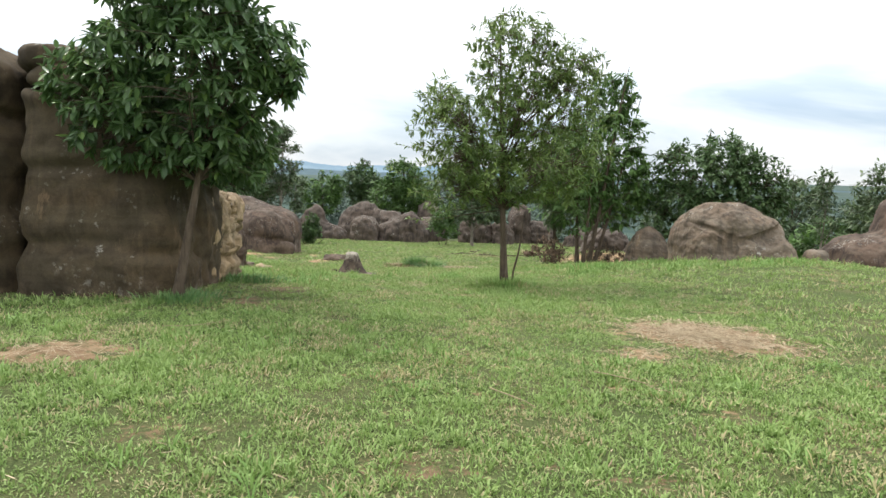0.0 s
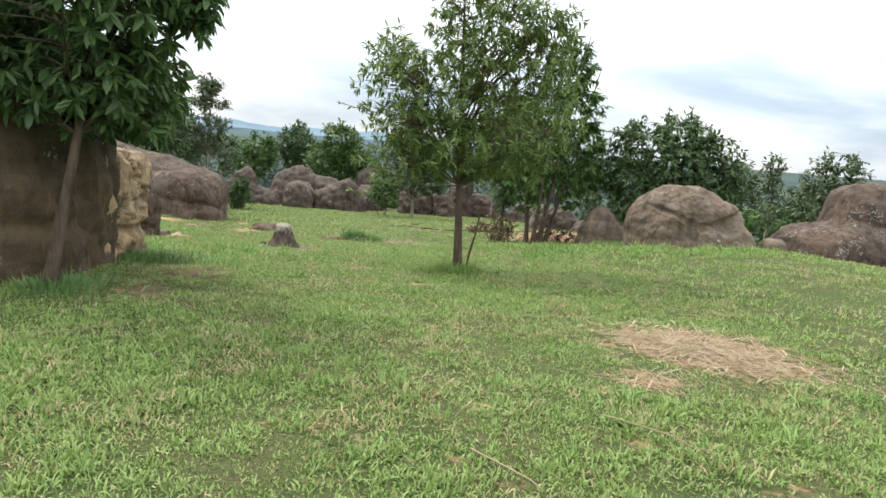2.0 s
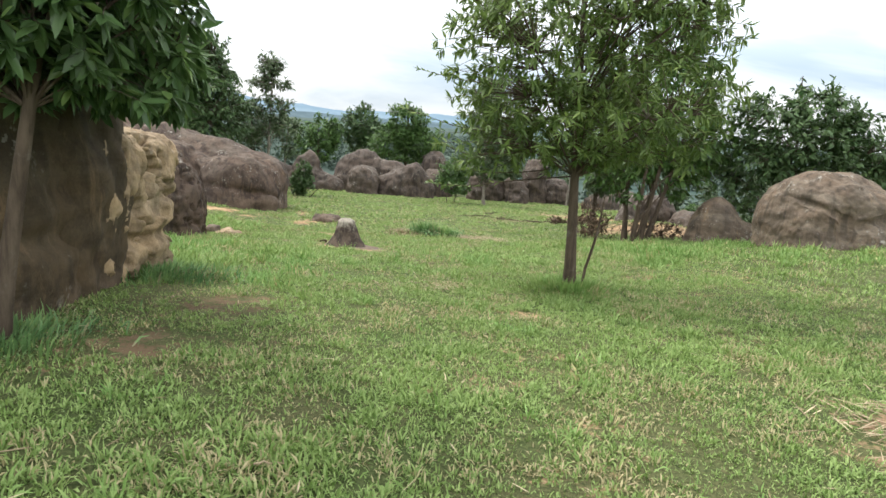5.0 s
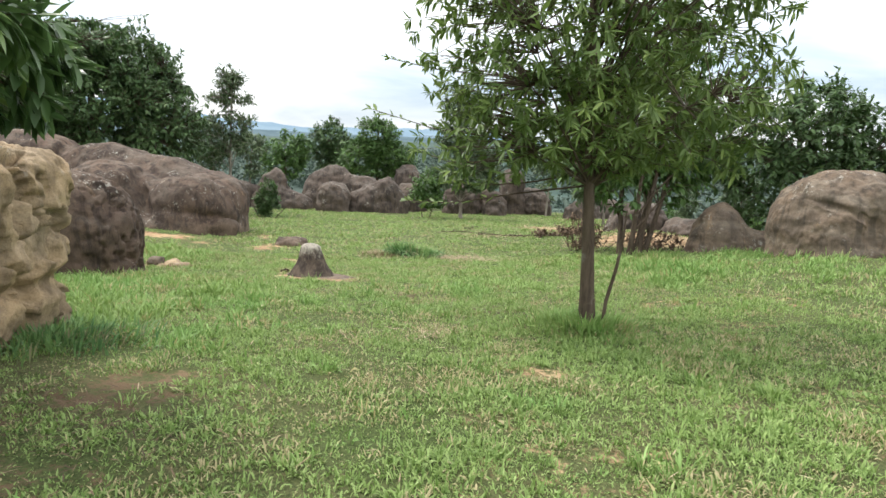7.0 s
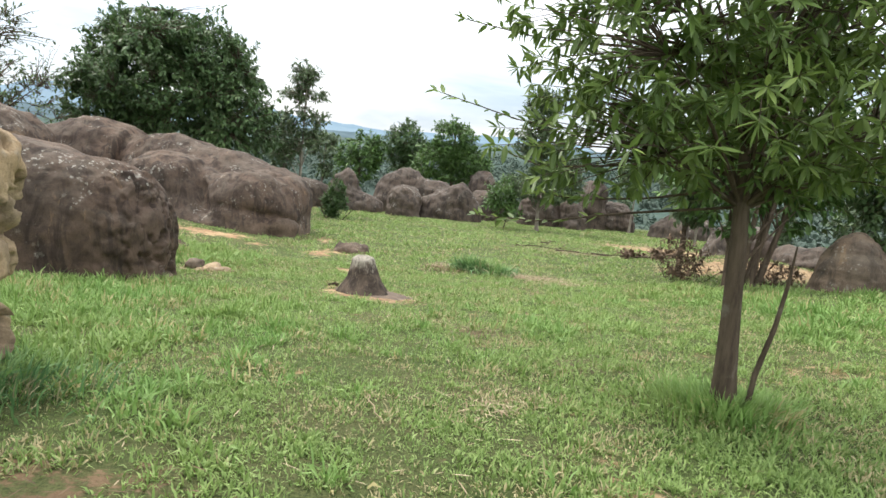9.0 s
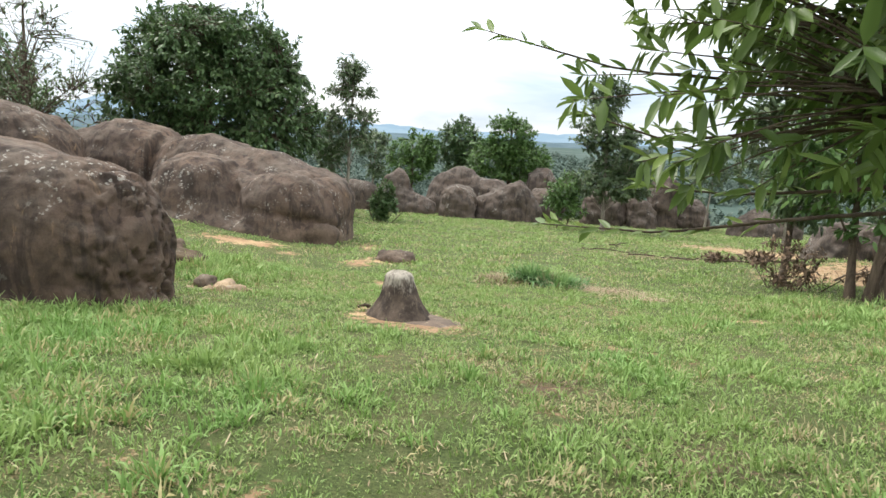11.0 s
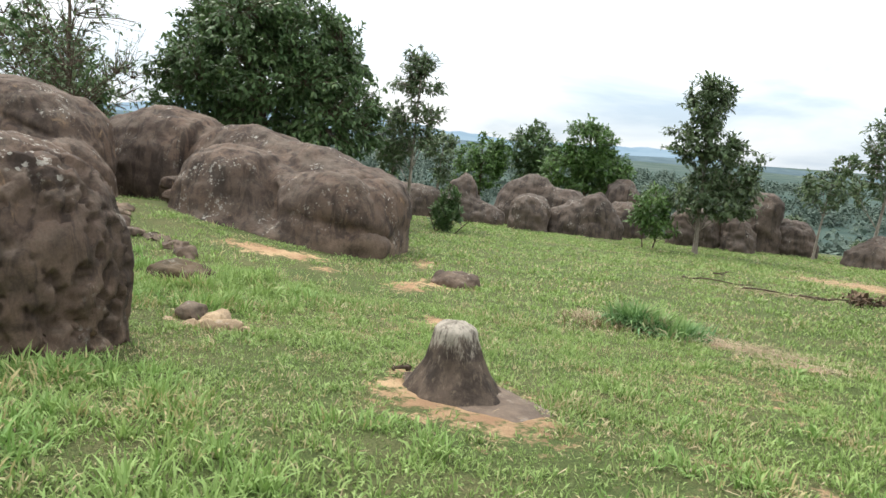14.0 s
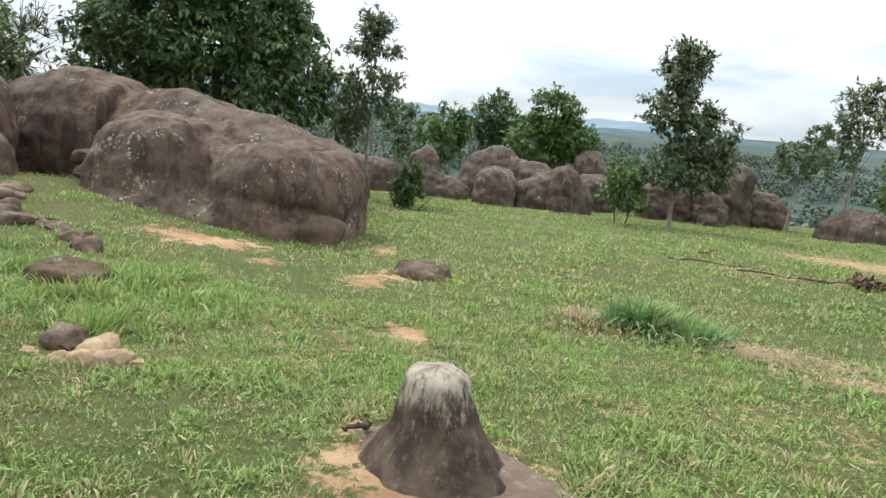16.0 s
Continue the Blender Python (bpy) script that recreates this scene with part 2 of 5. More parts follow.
DEAD.done(DEAD.mix(DEAD.pos.outputs["Random Per Island"], (0.2, 0.14, 0.09), (0.085, 0.06, 0.045)), 0.85, None, 0.15)
DEAD = DEAD.mat
LEAF_BROAD = leaf_material("broad_glossy_leaf", (0.05, 0.102, 0.037), (0.092, 0.165, 0.06), (0.2, 0.3, 0.085), 0.32, 0.32, 0.36)
LEAF_LONG = leaf_material("long_narrow_leaf", (0.075, 0.13, 0.03), (0.13, 0.2, 0.05), (0.27, 0.36, 0.1), 0.42, 0.3, 0.6)
LEAF_DARK = leaf_material("dark_evergreen_leaf", (0.046, 0.094, 0.034), (0.084, 0.145, 0.05), (0.13, 0.2, 0.066), 0.5, 0.26, 0.5)
LEAF_GREY = leaf_material("grey_green_leaf", (0.06, 0.098, 0.046), (0.105, 0.152, 0.068), (0.16, 0.21, 0.09), 0.5, 0.25, 0.4)
LEAF_FRESH = leaf_material("fresh_green_leaf", (0.045, 0.1, 0.025), (0.085, 0.165, 0.04), (0.15, 0.25, 0.06), 0.5, 0.28, 0.6)
# foliage of the far woods, with distance haze mixed into its colour
LEAF_FAR = leaf_material("haze_tinted_far_foliage", (0.045, 0.075, 0.058), (0.075, 0.11, 0.085), (0.1, 0.14, 0.1), 0.7, 0.15, 0.5)
BARK = bark_material("rough_brown_bark", (0.055, 0.041, 0.03), (0.13, 0.1, 0.073))
BARK_PALE = bark_material("pale_grey_bark", (0.14, 0.12, 0.095), (0.31, 0.28, 0.235))
# far hills: the blue of distance haze is painted into their base colours
HILL_NEAR = Nodes("haze_tinted_wooded_hill")
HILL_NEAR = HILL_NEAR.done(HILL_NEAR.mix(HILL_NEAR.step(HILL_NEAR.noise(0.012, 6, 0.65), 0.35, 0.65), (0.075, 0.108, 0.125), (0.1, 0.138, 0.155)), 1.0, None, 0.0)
HILL_FAR = Nodes("haze_tinted_mountain")
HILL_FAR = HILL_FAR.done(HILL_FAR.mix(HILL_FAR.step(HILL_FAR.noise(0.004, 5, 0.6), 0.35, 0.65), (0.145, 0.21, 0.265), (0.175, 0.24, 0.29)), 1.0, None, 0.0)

# ---------------------------------------------------------------- geometry helpers

def to_world(p):
    p = np.asarray(p, float)
    return p @ PLAN_M[:3, :3].T + PLAN_M[:3, 3]


def hash01(i):
    i = i.astype(np.int64)
    h = (i[..., 0] * 374761393 + i[..., 1] * 668265263 + i[..., 2] * 2147483647 % 1274126177) & 0xFFFFFFFF
    h = ((h ^ (h >> 13)) * 1274126177) & 0xFFFFFFFF
    return ((h ^ (h >> 16)) & 0xFFFFFF) / 0xFFFFFF


def lattice(p):
    """Smooth value noise, -1 to 1."""
    i = np.floor(p)
    f = p - i
    f = f * f * (3 - 2 * f)
    out = 0
    for dx in (0, 1):
        for dy in (0, 1):
            for dz in (0, 1):
                w = (f[..., 0] if dx else 1 - f[..., 0]) * (f[..., 1] if dy else 1 - f[..., 1]) * (f[..., 2] if dz else 1 - f[..., 2])
                out = out + w * hash01(i + np.array([dx, dy, dz]))
    return out * 2 - 1


def fbm(p, octaves=4, gain=0.5):
    out, amp = 0, 1.0
    for k in range(octaves):
        out = out + amp * lattice(p * 2.03 ** k + 17.3 * k)
        amp *= gain
    return out


def fbm2(x, y, octaves=4, gain=0.5, seed=0.0):
    return fbm(np.stack([x, y, np.full_like(x, seed + 0.37)], -1), octaves, gain)


def unit(n, r):
    d = r.normal(size=(n, 3))
    return d / np.linalg.norm(d, axis=1)[:, None]


def mesh_from(name, verts, faces, material, smooth=True):
    """A mesh from arrays; faces all with the same number of corners."""
    me = bpy.data.meshes.new(name)
    verts, faces = np.asarray(verts, np.float32), np.asarray(faces, np.int32)
    me.vertices.add(len(verts))
    me.vertices.foreach_set("co", verts.ravel())
    n, k = faces.shape
    me.loops.add(n * k)
    me.loops.foreach_set("vertex_index", faces.ravel())
    me.polygons.add(n)
    me.polygons.foreach_set("loop_start", np.arange(0, n * k, k, dtype=np.int32))
    me.polygons.foreach_set("loop_total", np.full(n, k, np.int32))
    if smooth:
        me.polygons.foreach_set("use_smooth", np.ones(n, bool))
    me.update(calc_edges=True)
    me.materials.append(material)
    return me


def part(name, mesh, parent, label=""):
    ob = new(name, mesh)
    ob.parent = parent
    return tagged(ob, label)


def bell(x, y, cx, cy, sx, sy):
    return np.exp(-0.5 * (((x - cx) / sx) ** 2 + ((y - cy) / sy) ** 2))


def rise(x, y):
    """The meadow's height over its own plane, in plan metres."""
    x, y = np.asarray(x, float), np.asarray(y, float)
    h = 0.2 * bell(x, y, 0, 9, 9, 6) + 0.25 * bell(x, y, -5, 10, 3.5, 4) + 0.68 * bell(x, y, 9, 16, 4, 4.5)
    h = h - 0.12 * bell(x, y, -2, 20, 4, 4) + 0.7 * bell(x, y, -12, 24, 3.0, 4.0) + 0.42 * bell(x, y, 6.6, 26.2, 1.7, 1.5) - 0.04
    return h + 0.02 * fbm2(x * 0.9, y * 0.9, 3) + 0.1 * fbm2(x * 0.13, y * 0.13, 2, 0.5, 3.0) * np.clip((np.hypot(x, y - 10) - 14) / 20, 0, 1)


def spot(x, y, dz=0.0):
    """The world place of a point of the meadow, given in the plan."""
    return Vector(to_world([x, y, float(rise(x, y)) + dz]).tolist())


# patches without turf: x, y, half length, half width, turn
PATCHES = [(3.15, 7.65, 1.05, 0.82, -50, 1.0), (2.05, 6.5, 0.32, 0.24, 20, 0.8), (-3.4, 5.6, 0.62, 0.42, 15, 0.9), (1.45, 5.2, 0.3, 0.2, 10, 0.6), (2.2, 4.6, 0.3, 0.22, 0, 0.6),
           (-2.4, 9.9, 0.75, 0.5, 30, 0.62), (-0.6, 13.9, 0.25, 0.3, 0, 0.5), (-2.3, 17.2, 0.8, 0.55, -35, 1.0), (-3.35, 20.25, 0.24, 0.36, 20, 0.95), (-4.5, 22.4, 0.32, 0.5, 0, 0.85),
           (-5.1, 25.2, 0.3, 0.8, 10, 0.7), (-6.0, 22.4, 0.2, 0.22, 0, 0.8), (-7.3, 22.9, 0.9, 0.4, 20, 0.95), (-4.1, 23.1, 0.5, 0.45, 0, 0.75), (-5.3, 18.1, 0.4, 0.25, 0, 0.8),
           (6.6, 24.5, 2.2, 1.2, 0, 1.0), (6.5, 32.0, 3.0, 1.5, -30, 0.9), (0.2, 21.4, 0.6, 0.25, -20, 0.6),
           (0.3, 16.4, 1.8, 0.3, -36, 0.47), (-0.6, 14.6, 0.35, 0.28, 20, 0.6), (-1.4, 15.3, 0.4, 0.3, 0, 0.5), (0.9, 20.5, 0.4, 0.22, -10, 0.75), (2.1, 18.75, 0.5, 0.14, -25, 0.75), (2.6, 20.6, 0.35, 0.13, -20, 0.75),
           (3.9, 18.5, 0.6, 0.16, -15, 0.8), (0.4, 10.8, 0.4, 0.3, 0, 0.55), (0.75, 3.7, 0.25, 0.18, 0, 0.5), (1.12, 3.4, 0.3, 0.22, 0, 0.5), (-0.1, 3.55, 0.4, 0.26, 30, 0.5), (-1.85, 3.9, 0.35, 0.26, 0, 0.48), (-2.65, 8.5, 0.7, 0.45, 20, 0.6)]


def bareness(x, y):
    out = np.zeros_like(x)
    for cx, cy, a, b, turn, deep in PATCHES:
        c, s = math.cos(radians(turn)), math.sin(radians(turn))
        u, v = (x - cx) * c + (y - cy) * s, (y - cy) * c - (x - cx) * s
        out = np.maximum(out, deep * (1.15 - 0.62 * np.hypot(u / a, v / b)))
    worn = fbm2(x * 0.8, y * 0.8, 4, 0.55, 31.0)
    out = np.maximum(out, 0.34 * np.clip((worn - 0.05) / 0.5, 0, 1) * np.clip((24 - y) / 4, 0, 1))
    return np.clip(out, 0, 1)


# ---------------------------------------------------------------- ground
def axis(lo, hi, step, far):
    fine = np.arange(lo, hi + 1e-6, step)
    up, d, v = [], step, hi
    while v < far:
        d *= 1.16
        v += d
        up.append(v)
    down, d, v = [], step, lo
    while v > -far:
        d *= 1.16
        v -= d
        down.append(v)
    return np.array(down[::-1] + list(fine) + up)


def land(x, y):
    """World height of the ground at world x, y: the sloping hill top, its flanks and the plain far below."""
    yc = np.clip(y, -25, 70)
    slope = math.tan(radians(TILT))
    top = yc * slope - 0.005 + rise(x, yc + 0.11)
    out = np.maximum.reduce([x - 12.5 - 0.04 * y, y - 54, -45 - x, -40 - y, np.zeros_like(x)])
    flank = top - 0.16 * out - 0.6 * np.clip(out / 20, 0, 1)
    w = np.clip(out / 240, 0, 1)
    w = w * w * (3 - 2 * w)
    plain = -30 + 3 * fbm2(x * 0.004, y * 0.004, 3)
    return flank * (1 - w) + plain * w, out


gx, gy = axis(-11, 11, 0.14, 4300), axis(-2, 31, 0.14, 4300)
GX, GY = np.meshgrid(gx, gy)
GZ, OUT = land(GX, GY)
nx, ny = len(gx), len(gy)
ij = np.arange(nx * ny).reshape(ny, nx)
quads = np.stack([ij[:-1, :-1], ij[:-1, 1:], ij[1:, 1:], ij[1:, :-1]], -1).reshape(-1, 4)
ground_mesh = mesh_from("ground", np.stack([GX, GY, GZ], -1).reshape(-1, 3), quads, GROUND)
bare_attr = ground_mesh.attributes.new("bare", "FLOAT", "POINT")
bare_attr.data.foreach_set("value", bareness(GX, GY + 0.11).ravel().astype(np.float32))
# leaf litter darkens the soil under the leaning tree and on the worn line
litter_attr = ground_mesh.attributes.new("litter", "FLOAT", "POINT")
litter = np.maximum.reduce([bell(GX, GY, -2.5, 9.2, 1.4, 1.2), 0.75 * bell(GX, GY, -0.6, 14.9, 1.6, 1.3), 0.7 * bell(GX, GY, 0, 3.5, 3.0, 1.0), 0.5 * bell(GX, GY, -3.4, 5.6, 1.0, 0.8), 0.4 * bell(GX, GY, 3.1, 7.5, 1.4, 1.4)])
litter_attr.data.foreach_set("value", litter.ravel().astype(np.float32))
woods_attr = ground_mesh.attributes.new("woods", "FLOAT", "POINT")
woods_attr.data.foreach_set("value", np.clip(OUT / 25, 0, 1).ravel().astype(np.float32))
ground = tagged(new("ground", ground_mesh), "sloping hilltop meadow of short green grass with bare soil patches", "ground", kind="structure")


def ridge(name, label, dist, az0, az1, base, peak, material, seed):
    """A line of far hills."""
    n, m = 160, 10
    a = np.radians(np.linspace(az0, az1, n))
    s = np.linspace(0, 1, n)
    tall = np.sin(np.pi * np.clip(s, 0, 1)) ** 0.6 * (0.6 + 0.4 * fbm2(s * 5, s * 0 + seed, 4, 0.5))
    rows = []
    for j in range(m):
        u = j / (m - 1)
        d = dist + (u - 0.5) * dist * 0.3
        hgt = base + peak * tall * math.sin(math.pi * min(1, u * 1.0)) + 0.05 * peak * fbm2(s * 40, s * 0 + u * 5 + seed, 3)
        rows.append(np.stack([np.sin(a) * d, np.cos(a) * d, hgt], -1))
    v = np.concatenate(rows)
    k = np.arange(n * m).reshape(m, n)
    f = np.stack([k[:-1, :-1], k[:-1, 1:], k[1:, 1:], k[1:, :-1]], -1).reshape(-1, 4)
    return tagged(new(name, mesh_from(name, v, f, material)), label, "hills", kind="structure")


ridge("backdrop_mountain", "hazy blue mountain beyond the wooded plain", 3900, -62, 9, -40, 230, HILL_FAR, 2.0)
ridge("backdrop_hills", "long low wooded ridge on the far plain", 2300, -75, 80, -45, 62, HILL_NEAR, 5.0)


# ---------------------------------------------------------------- rocks
def shell(val, axes):
    """The zero surface of a field sampled on a grid: one corner in each mixed cell, one quad across each crossed edge."""
    inside = val < 0
    dims = np.array(val.shape) - 1
    corners = [(a, b, c) for a in (0, 1) for b in (0, 1) for c in (0, 1)]

    def at(arr, c):
        return arr[c[0]:c[0] + dims[0], c[1]:c[1] + dims[1], c[2]:c[2] + dims[2]]

    count = sum(at(inside, c).astype(np.int8) for c in corners)
    cell = np.argwhere((count > 0) & (count < 8))
    ids = np.full(dims, -1, np.int64)
    ids[tuple(cell.T)] = np.arange(len(cell))
    total, hits = np.zeros((len(cell), 3)), np.zeros(len(cell))
    for a in corners:
        for k in range(3):
            if a[k]:
                continue
            b = tuple(1 if q == k else a[q] for q in range(3))
            va, vb = val[tuple((cell + a).T)], val[tuple((cell + b).T)]
            cross = (va < 0) != (vb < 0)
            p = cell + np.array(a, float)
            p[:, k] += np.where(cross, va / np.where(cross, va - vb, 1.0), 0.0)
            total += p * cross[:, None]
            hits += cross
    p = total / hits[:, None]
    verts = np.stack([ax[0] + p[:, k] * (ax[1] - ax[0]) for k, ax in enumerate(axes)], -1)
    quads = []
    for k in range(3):
        u, v = (k + 1) % 3, (k + 2) % 3
        lo = [slice(None)] * 3
        hi = [slice(None)] * 3
        lo[k], hi[k] = slice(0, -1), slice(1, None)
        change = inside[tuple(lo)] != inside[tuple(hi)]
        e = np.argwhere(change)
        e = e[(e[:, u] > 0) & (e[:, v] > 0) & (e[:, u] < dims[u]) & (e[:, v] < dims[v])]
        du, dv = np.eye(3, dtype=int)[u], np.eye(3, dtype=int)[v]
        ring = np.stack([ids[tuple((e - o).T)] for o in (du + dv, dv, du * 0, du)], -1)
        out = inside[tuple(e.T)]
        quads.append(np.where(out[:, None], ring, ring[:, ::-1]))
    return verts, np.concatenate(quads)


FINENESS = {4: 20, 5: 40, 6: 70, 7: 125}


def rock(name, label, lobes, material, detail=6, blend=0.25, rough=0.09, grain=0.025, layers=0.0, seed=0.0, category="boulder", pits=0.0, group="", notch=(), pit_scale=1.0, pit_zone=None, cuts=(), facets=0):
    """A boulder: lobes (x, y, z, rx, ry, rz, turn, squareness) in the plan, melted together and weathered.
    cuts are clefts: place, direction across, width, depth, reach."""
    L = np.array(lobes, float)
    reach = np.maximum(L[:, 3], L[:, 4])[:, None]
    lo = np.append((L[:, :2] - reach).min(0), (L[:, 2] - L[:, 5]).min()) - 0.12
    hi = np.append((L[:, :2] + reach).max(0), (L[:, 2] + L[:, 5]).max()) + 0.12
    lo[2] = max(lo[2], float(rise(*((lo + hi)[:2] / 2))) - 0.75)
    h = (hi - lo).max() / FINENESS[detail]
    lo, hi = lo - 2 * h, hi + 2 * h
    axes = [np.arange(lo[k], hi[k] + h, h) for k in range(3)]
    breaks = unit(facets, np.random.default_rng(int(seed * 10))) if facets else ()

    def field(p):
        tot = None
        for x, y, z, rx, ry, rz, turn, sq in L:
            c, s = math.cos(radians(turn)), math.sin(radians(turn))
            q = p - (x, y, z)
            u, v = q[..., 0] * c + q[..., 1] * s, q[..., 1] * c - q[..., 0] * s
            e = (np.abs(u / rx) ** sq + np.abs(v / ry) ** sq + np.abs(q[..., 2] / rz) ** sq) ** (1 / sq)
            e = (e - 1) * min(rx, ry, rz)
            if tot is None:
                tot = e
            else:
                m = np.maximum(blend - np.abs(tot - e), 0) / blend
                tot = np.minimum(tot, e) - m * m * blend * 0.25
        for a in breaks:
            # flat broken sides
            tot = np.maximum(tot, (p - L[0, :3]) @ a - 0.72 * np.linalg.norm(a * L[0, 3:6]))
        for place, across, wide, deep, span in cuts:
            q = p - np.array(place)
            a = np.array(across, float) / np.linalg.norm(across)
            far = np.exp(-((q ** 2).sum(-1) / span ** 2) ** 2)
            bend = 0.12 * np.sin(q[..., 0] * 2.3 + seed) + 0.1 * np.sin(q[..., 2] * 3.1 + seed * 2) + 0.08 * np.sin(q[..., 1] * 2.7)
            tot = tot + deep * far * np.exp(-((q @ a + bend * min(1.0, wide * 6)) / wide) ** 2)
        return tot

    grid = np.stack(np.meshgrid(*axes, indexing="ij"), -1)
    val = field(grid)
    under = rise(grid[:, :, 0, 0], grid[:, :, 0, 1])[:, :, None] - 0.28 - grid[..., 2]
    val = np.maximum(val, under)
    for k in range(3):
        edge = [slice(None)] * 3
        for end in (0, -1):
            edge[k] = end
            val[tuple(edge)] = np.maximum(val[tuple(edge)], 0.01)
    p, f = shell(val, axes)
    base_f = field(p)
    d = np.stack([field(p + np.eye(3)[k] * 0.02) - base_f for k in range(3)], -1)
    d /= np.linalg.norm(d, axis=1)[:, None] + 1e-9
    q = p + seed * 11.1
    off = rough * fbm(q * 1.1, 3, 0.5) + grain * fbm(q * 4.5, 4, 0.55)
    if layers:
        lay = np.stack([q[:, 0] * 0.25, q[:, 1] * 0.25, q[:, 2] * 4.2 + 0.5 * fbm(q * 0.6, 2)], -1)
        off = off + layers * np.tanh(2.5 * lattice(lay))
    if pits:
        hole = fbm(q * np.array([3.2, 3.2, 1.9]) * pit_scale, 3, 0.55)
        zone = 1.0 if pit_zone is None else np.exp(-((p[:, 0] - pit_zone[0]) ** 2 + (p[:, 1] - pit_zone[1]) ** 2) / pit_zone[2] ** 2)
        off = off - pits * zone * np.clip((hole - 0.02) / 0.22, 0, 1)
    for nz, wide, deep, x0, slope in notch:
        zz = p[:, 2] - nz - slope * (p[:, 0] - x0) - 0.1 * fbm(q * 0.8, 2)
        off = off - deep * np.exp(-(zz / wide) ** 2) * np.clip((p[:, 0] - x0) / 0.3, 0, 1)
    p = p + d * np.clip(off, -0.3, 0.3)[:, None]
    base = np.array([L[:, 0].mean(), L[:, 1].mean(), 0.0])
    base[2] = float(rise(base[0], base[1]))
    w = to_world(p)
    o = to_world(base)
    ob = new(name, mesh_from(name, w - o, f, material))
    ob.location = o.tolist()
    return tagged(ob, label, category, group)


WALL = "sandstone boulders of the meadow"
# --- boulders beside the path
rock("boulder", "tall banded brown sandstone boulder beside a leafy tree", [(-4.72, 9.55, 1.5, 1.0, 1.1, 2.0, 4, 7), (-4.62, 9.4, 0.8, 1.02, 1.02, 1.15, 0, 5)], ROCK_WALL, 7, 0.2, 0.08, 0.022, 0.016, 1.0, group=WALL, notch=((2.05, 0.09, 0.07, -9.0, 0.0), (1.0, 0.12, 0.09, -9.0, 0.0)), cuts=(((-5.2, 8.5, 3.1), (0.1, 0, 1), 0.05, 0.14, 1.2),))
rock("boulder", "brown sandstone face set back behind a leaning trunk", [(-4.42, 10.0, 0.95, 0.84, 0.66, 1.5, 4, 5)], ROCK_WALL, 6, 0.2, 0.09, 0.03, 0.016, 1.6, group=WALL)
rock("boulder", "tall cracked brown sandstone boulder split from its neighbour", [(-7.4, 9.75, 1.6, 1.6, 1.5, 2.1, -5, 6), (-7.2, 10.2, 0.9, 1.45, 1.6, 1.3, 0, 5), (-6.4, 9.2, 0.7, 0.72, 0.8, 0.9, 0, 3)], ROCK_WALL, 6, 0.2, 0.1, 0.03, 0.025, 2.0, group=WALL, cuts=(((-6.9, 8.3, 2.9), (0.2, 0, 1), 0.06, 0.16, 1.6),))
rock("boulder", "flat capstone lying on top of a tall boulder", [(-5.35, 9.3, 3.52, 0.55, 0.8, 0.24, 10, 3.0)], ROCK_WALL, 5, 0.15, 0.06, 0.03, 0.0, 3.0, group=WALL)
rock("boulder", "pale ochre sandstone boulder eroded into hollows", [(-4.45, 10.8, 1.15, 0.86, 1.0, 0.75, 2, 7), (-4.52, 10.75, 0.5, 0.86, 0.97, 0.8, 2, 6)], ROCK_PALE, 7, 0.08, 0.06, 0.04, 0.015, 4.0, pits=0.13, group=WALL, notch=((0.78, 0.09, 0.13, -9.0, 0.0),), pit_scale=2.2)
rock("boulder", "rounded dark brown block of sandstone with lichen on its top", [(-6.76, 16.5, 0.36, 1.66, 0.87, 1.4, 3, 2.7), (-7.6, 16.4, 0.5, 1.1, 0.9, 1.35, 10, 3.0)], ROCK_BROWN, 7, 0.3, 0.06, 0.02, 0.014, 5.0, group=WALL, pits=0.11, pit_scale=3.4, pit_zone=(-5.0, 16.4, 0.7))
rock("boulder", "large humped brown boulder behind a lower block", [(-15.0, 24.2, 1.15, 2.5, 1.6, 1.98, 6, 2.3), (-13.0, 23.5, 0.65, 1.2, 1.15, 1.15, 0, 2.5)], ROCK_BROWN, 7, 0.14, 0.1, 0.025, 0.012, 6.0, group=WALL, cuts=(((-13.2, 22.6, 1.9), (0.35, 0, 1), 0.1, 0.14, 1.0),))
rock("boulder", "long low reclining brown boulder with pale lichen spots", [(-9.55, 25.35, 0.55, 1.5, 1.2, 1.5, 8, 2.5), (-7.25, 25.2, 0.45, 1.28, 1.05, 1.22, 6, 2.8), (-6.6, 26.1, 0.5, 0.8, 1.0, 1.18, 0, 2.8), (-10.2, 27.0, 0.95, 1.9, 1.2, 1.62, -6, 2.4),
      (-8.6, 26.7, 0.8, 1.7, 1.1, 1.5, -10, 2.4), (-7.3, 26.4, 0.7, 1.2, 1.0, 1.2, -10, 2.5), (-13.2, 27.6, 1.1, 2.0, 1.5, 1.85, 0, 2.6), (-8.7, 24.75, 0.05, 2.5, 0.85, 0.6, 5, 2.2)], ROCK_BROWN, 7, 0.22, 0.1, 0.03, 0.012, 7.0, group=WALL,
     cuts=(((-8.35, 24.5, 1.4), (1, 0.1, 0.25), 0.16, 0.16, 0.9), ((-11.4, 25.9, 1.6), (0.8, 0.5, -0.1), 0.16, 0.22, 1.4), ((-6.9, 24.9, 0.55), (0, 0.2, 1), 0.08, 0.1, 1.2), ((-6.4, 25.6, 1.3), (0.9, -0.5, 0.5), 0.07, 0.1, 0.8)))
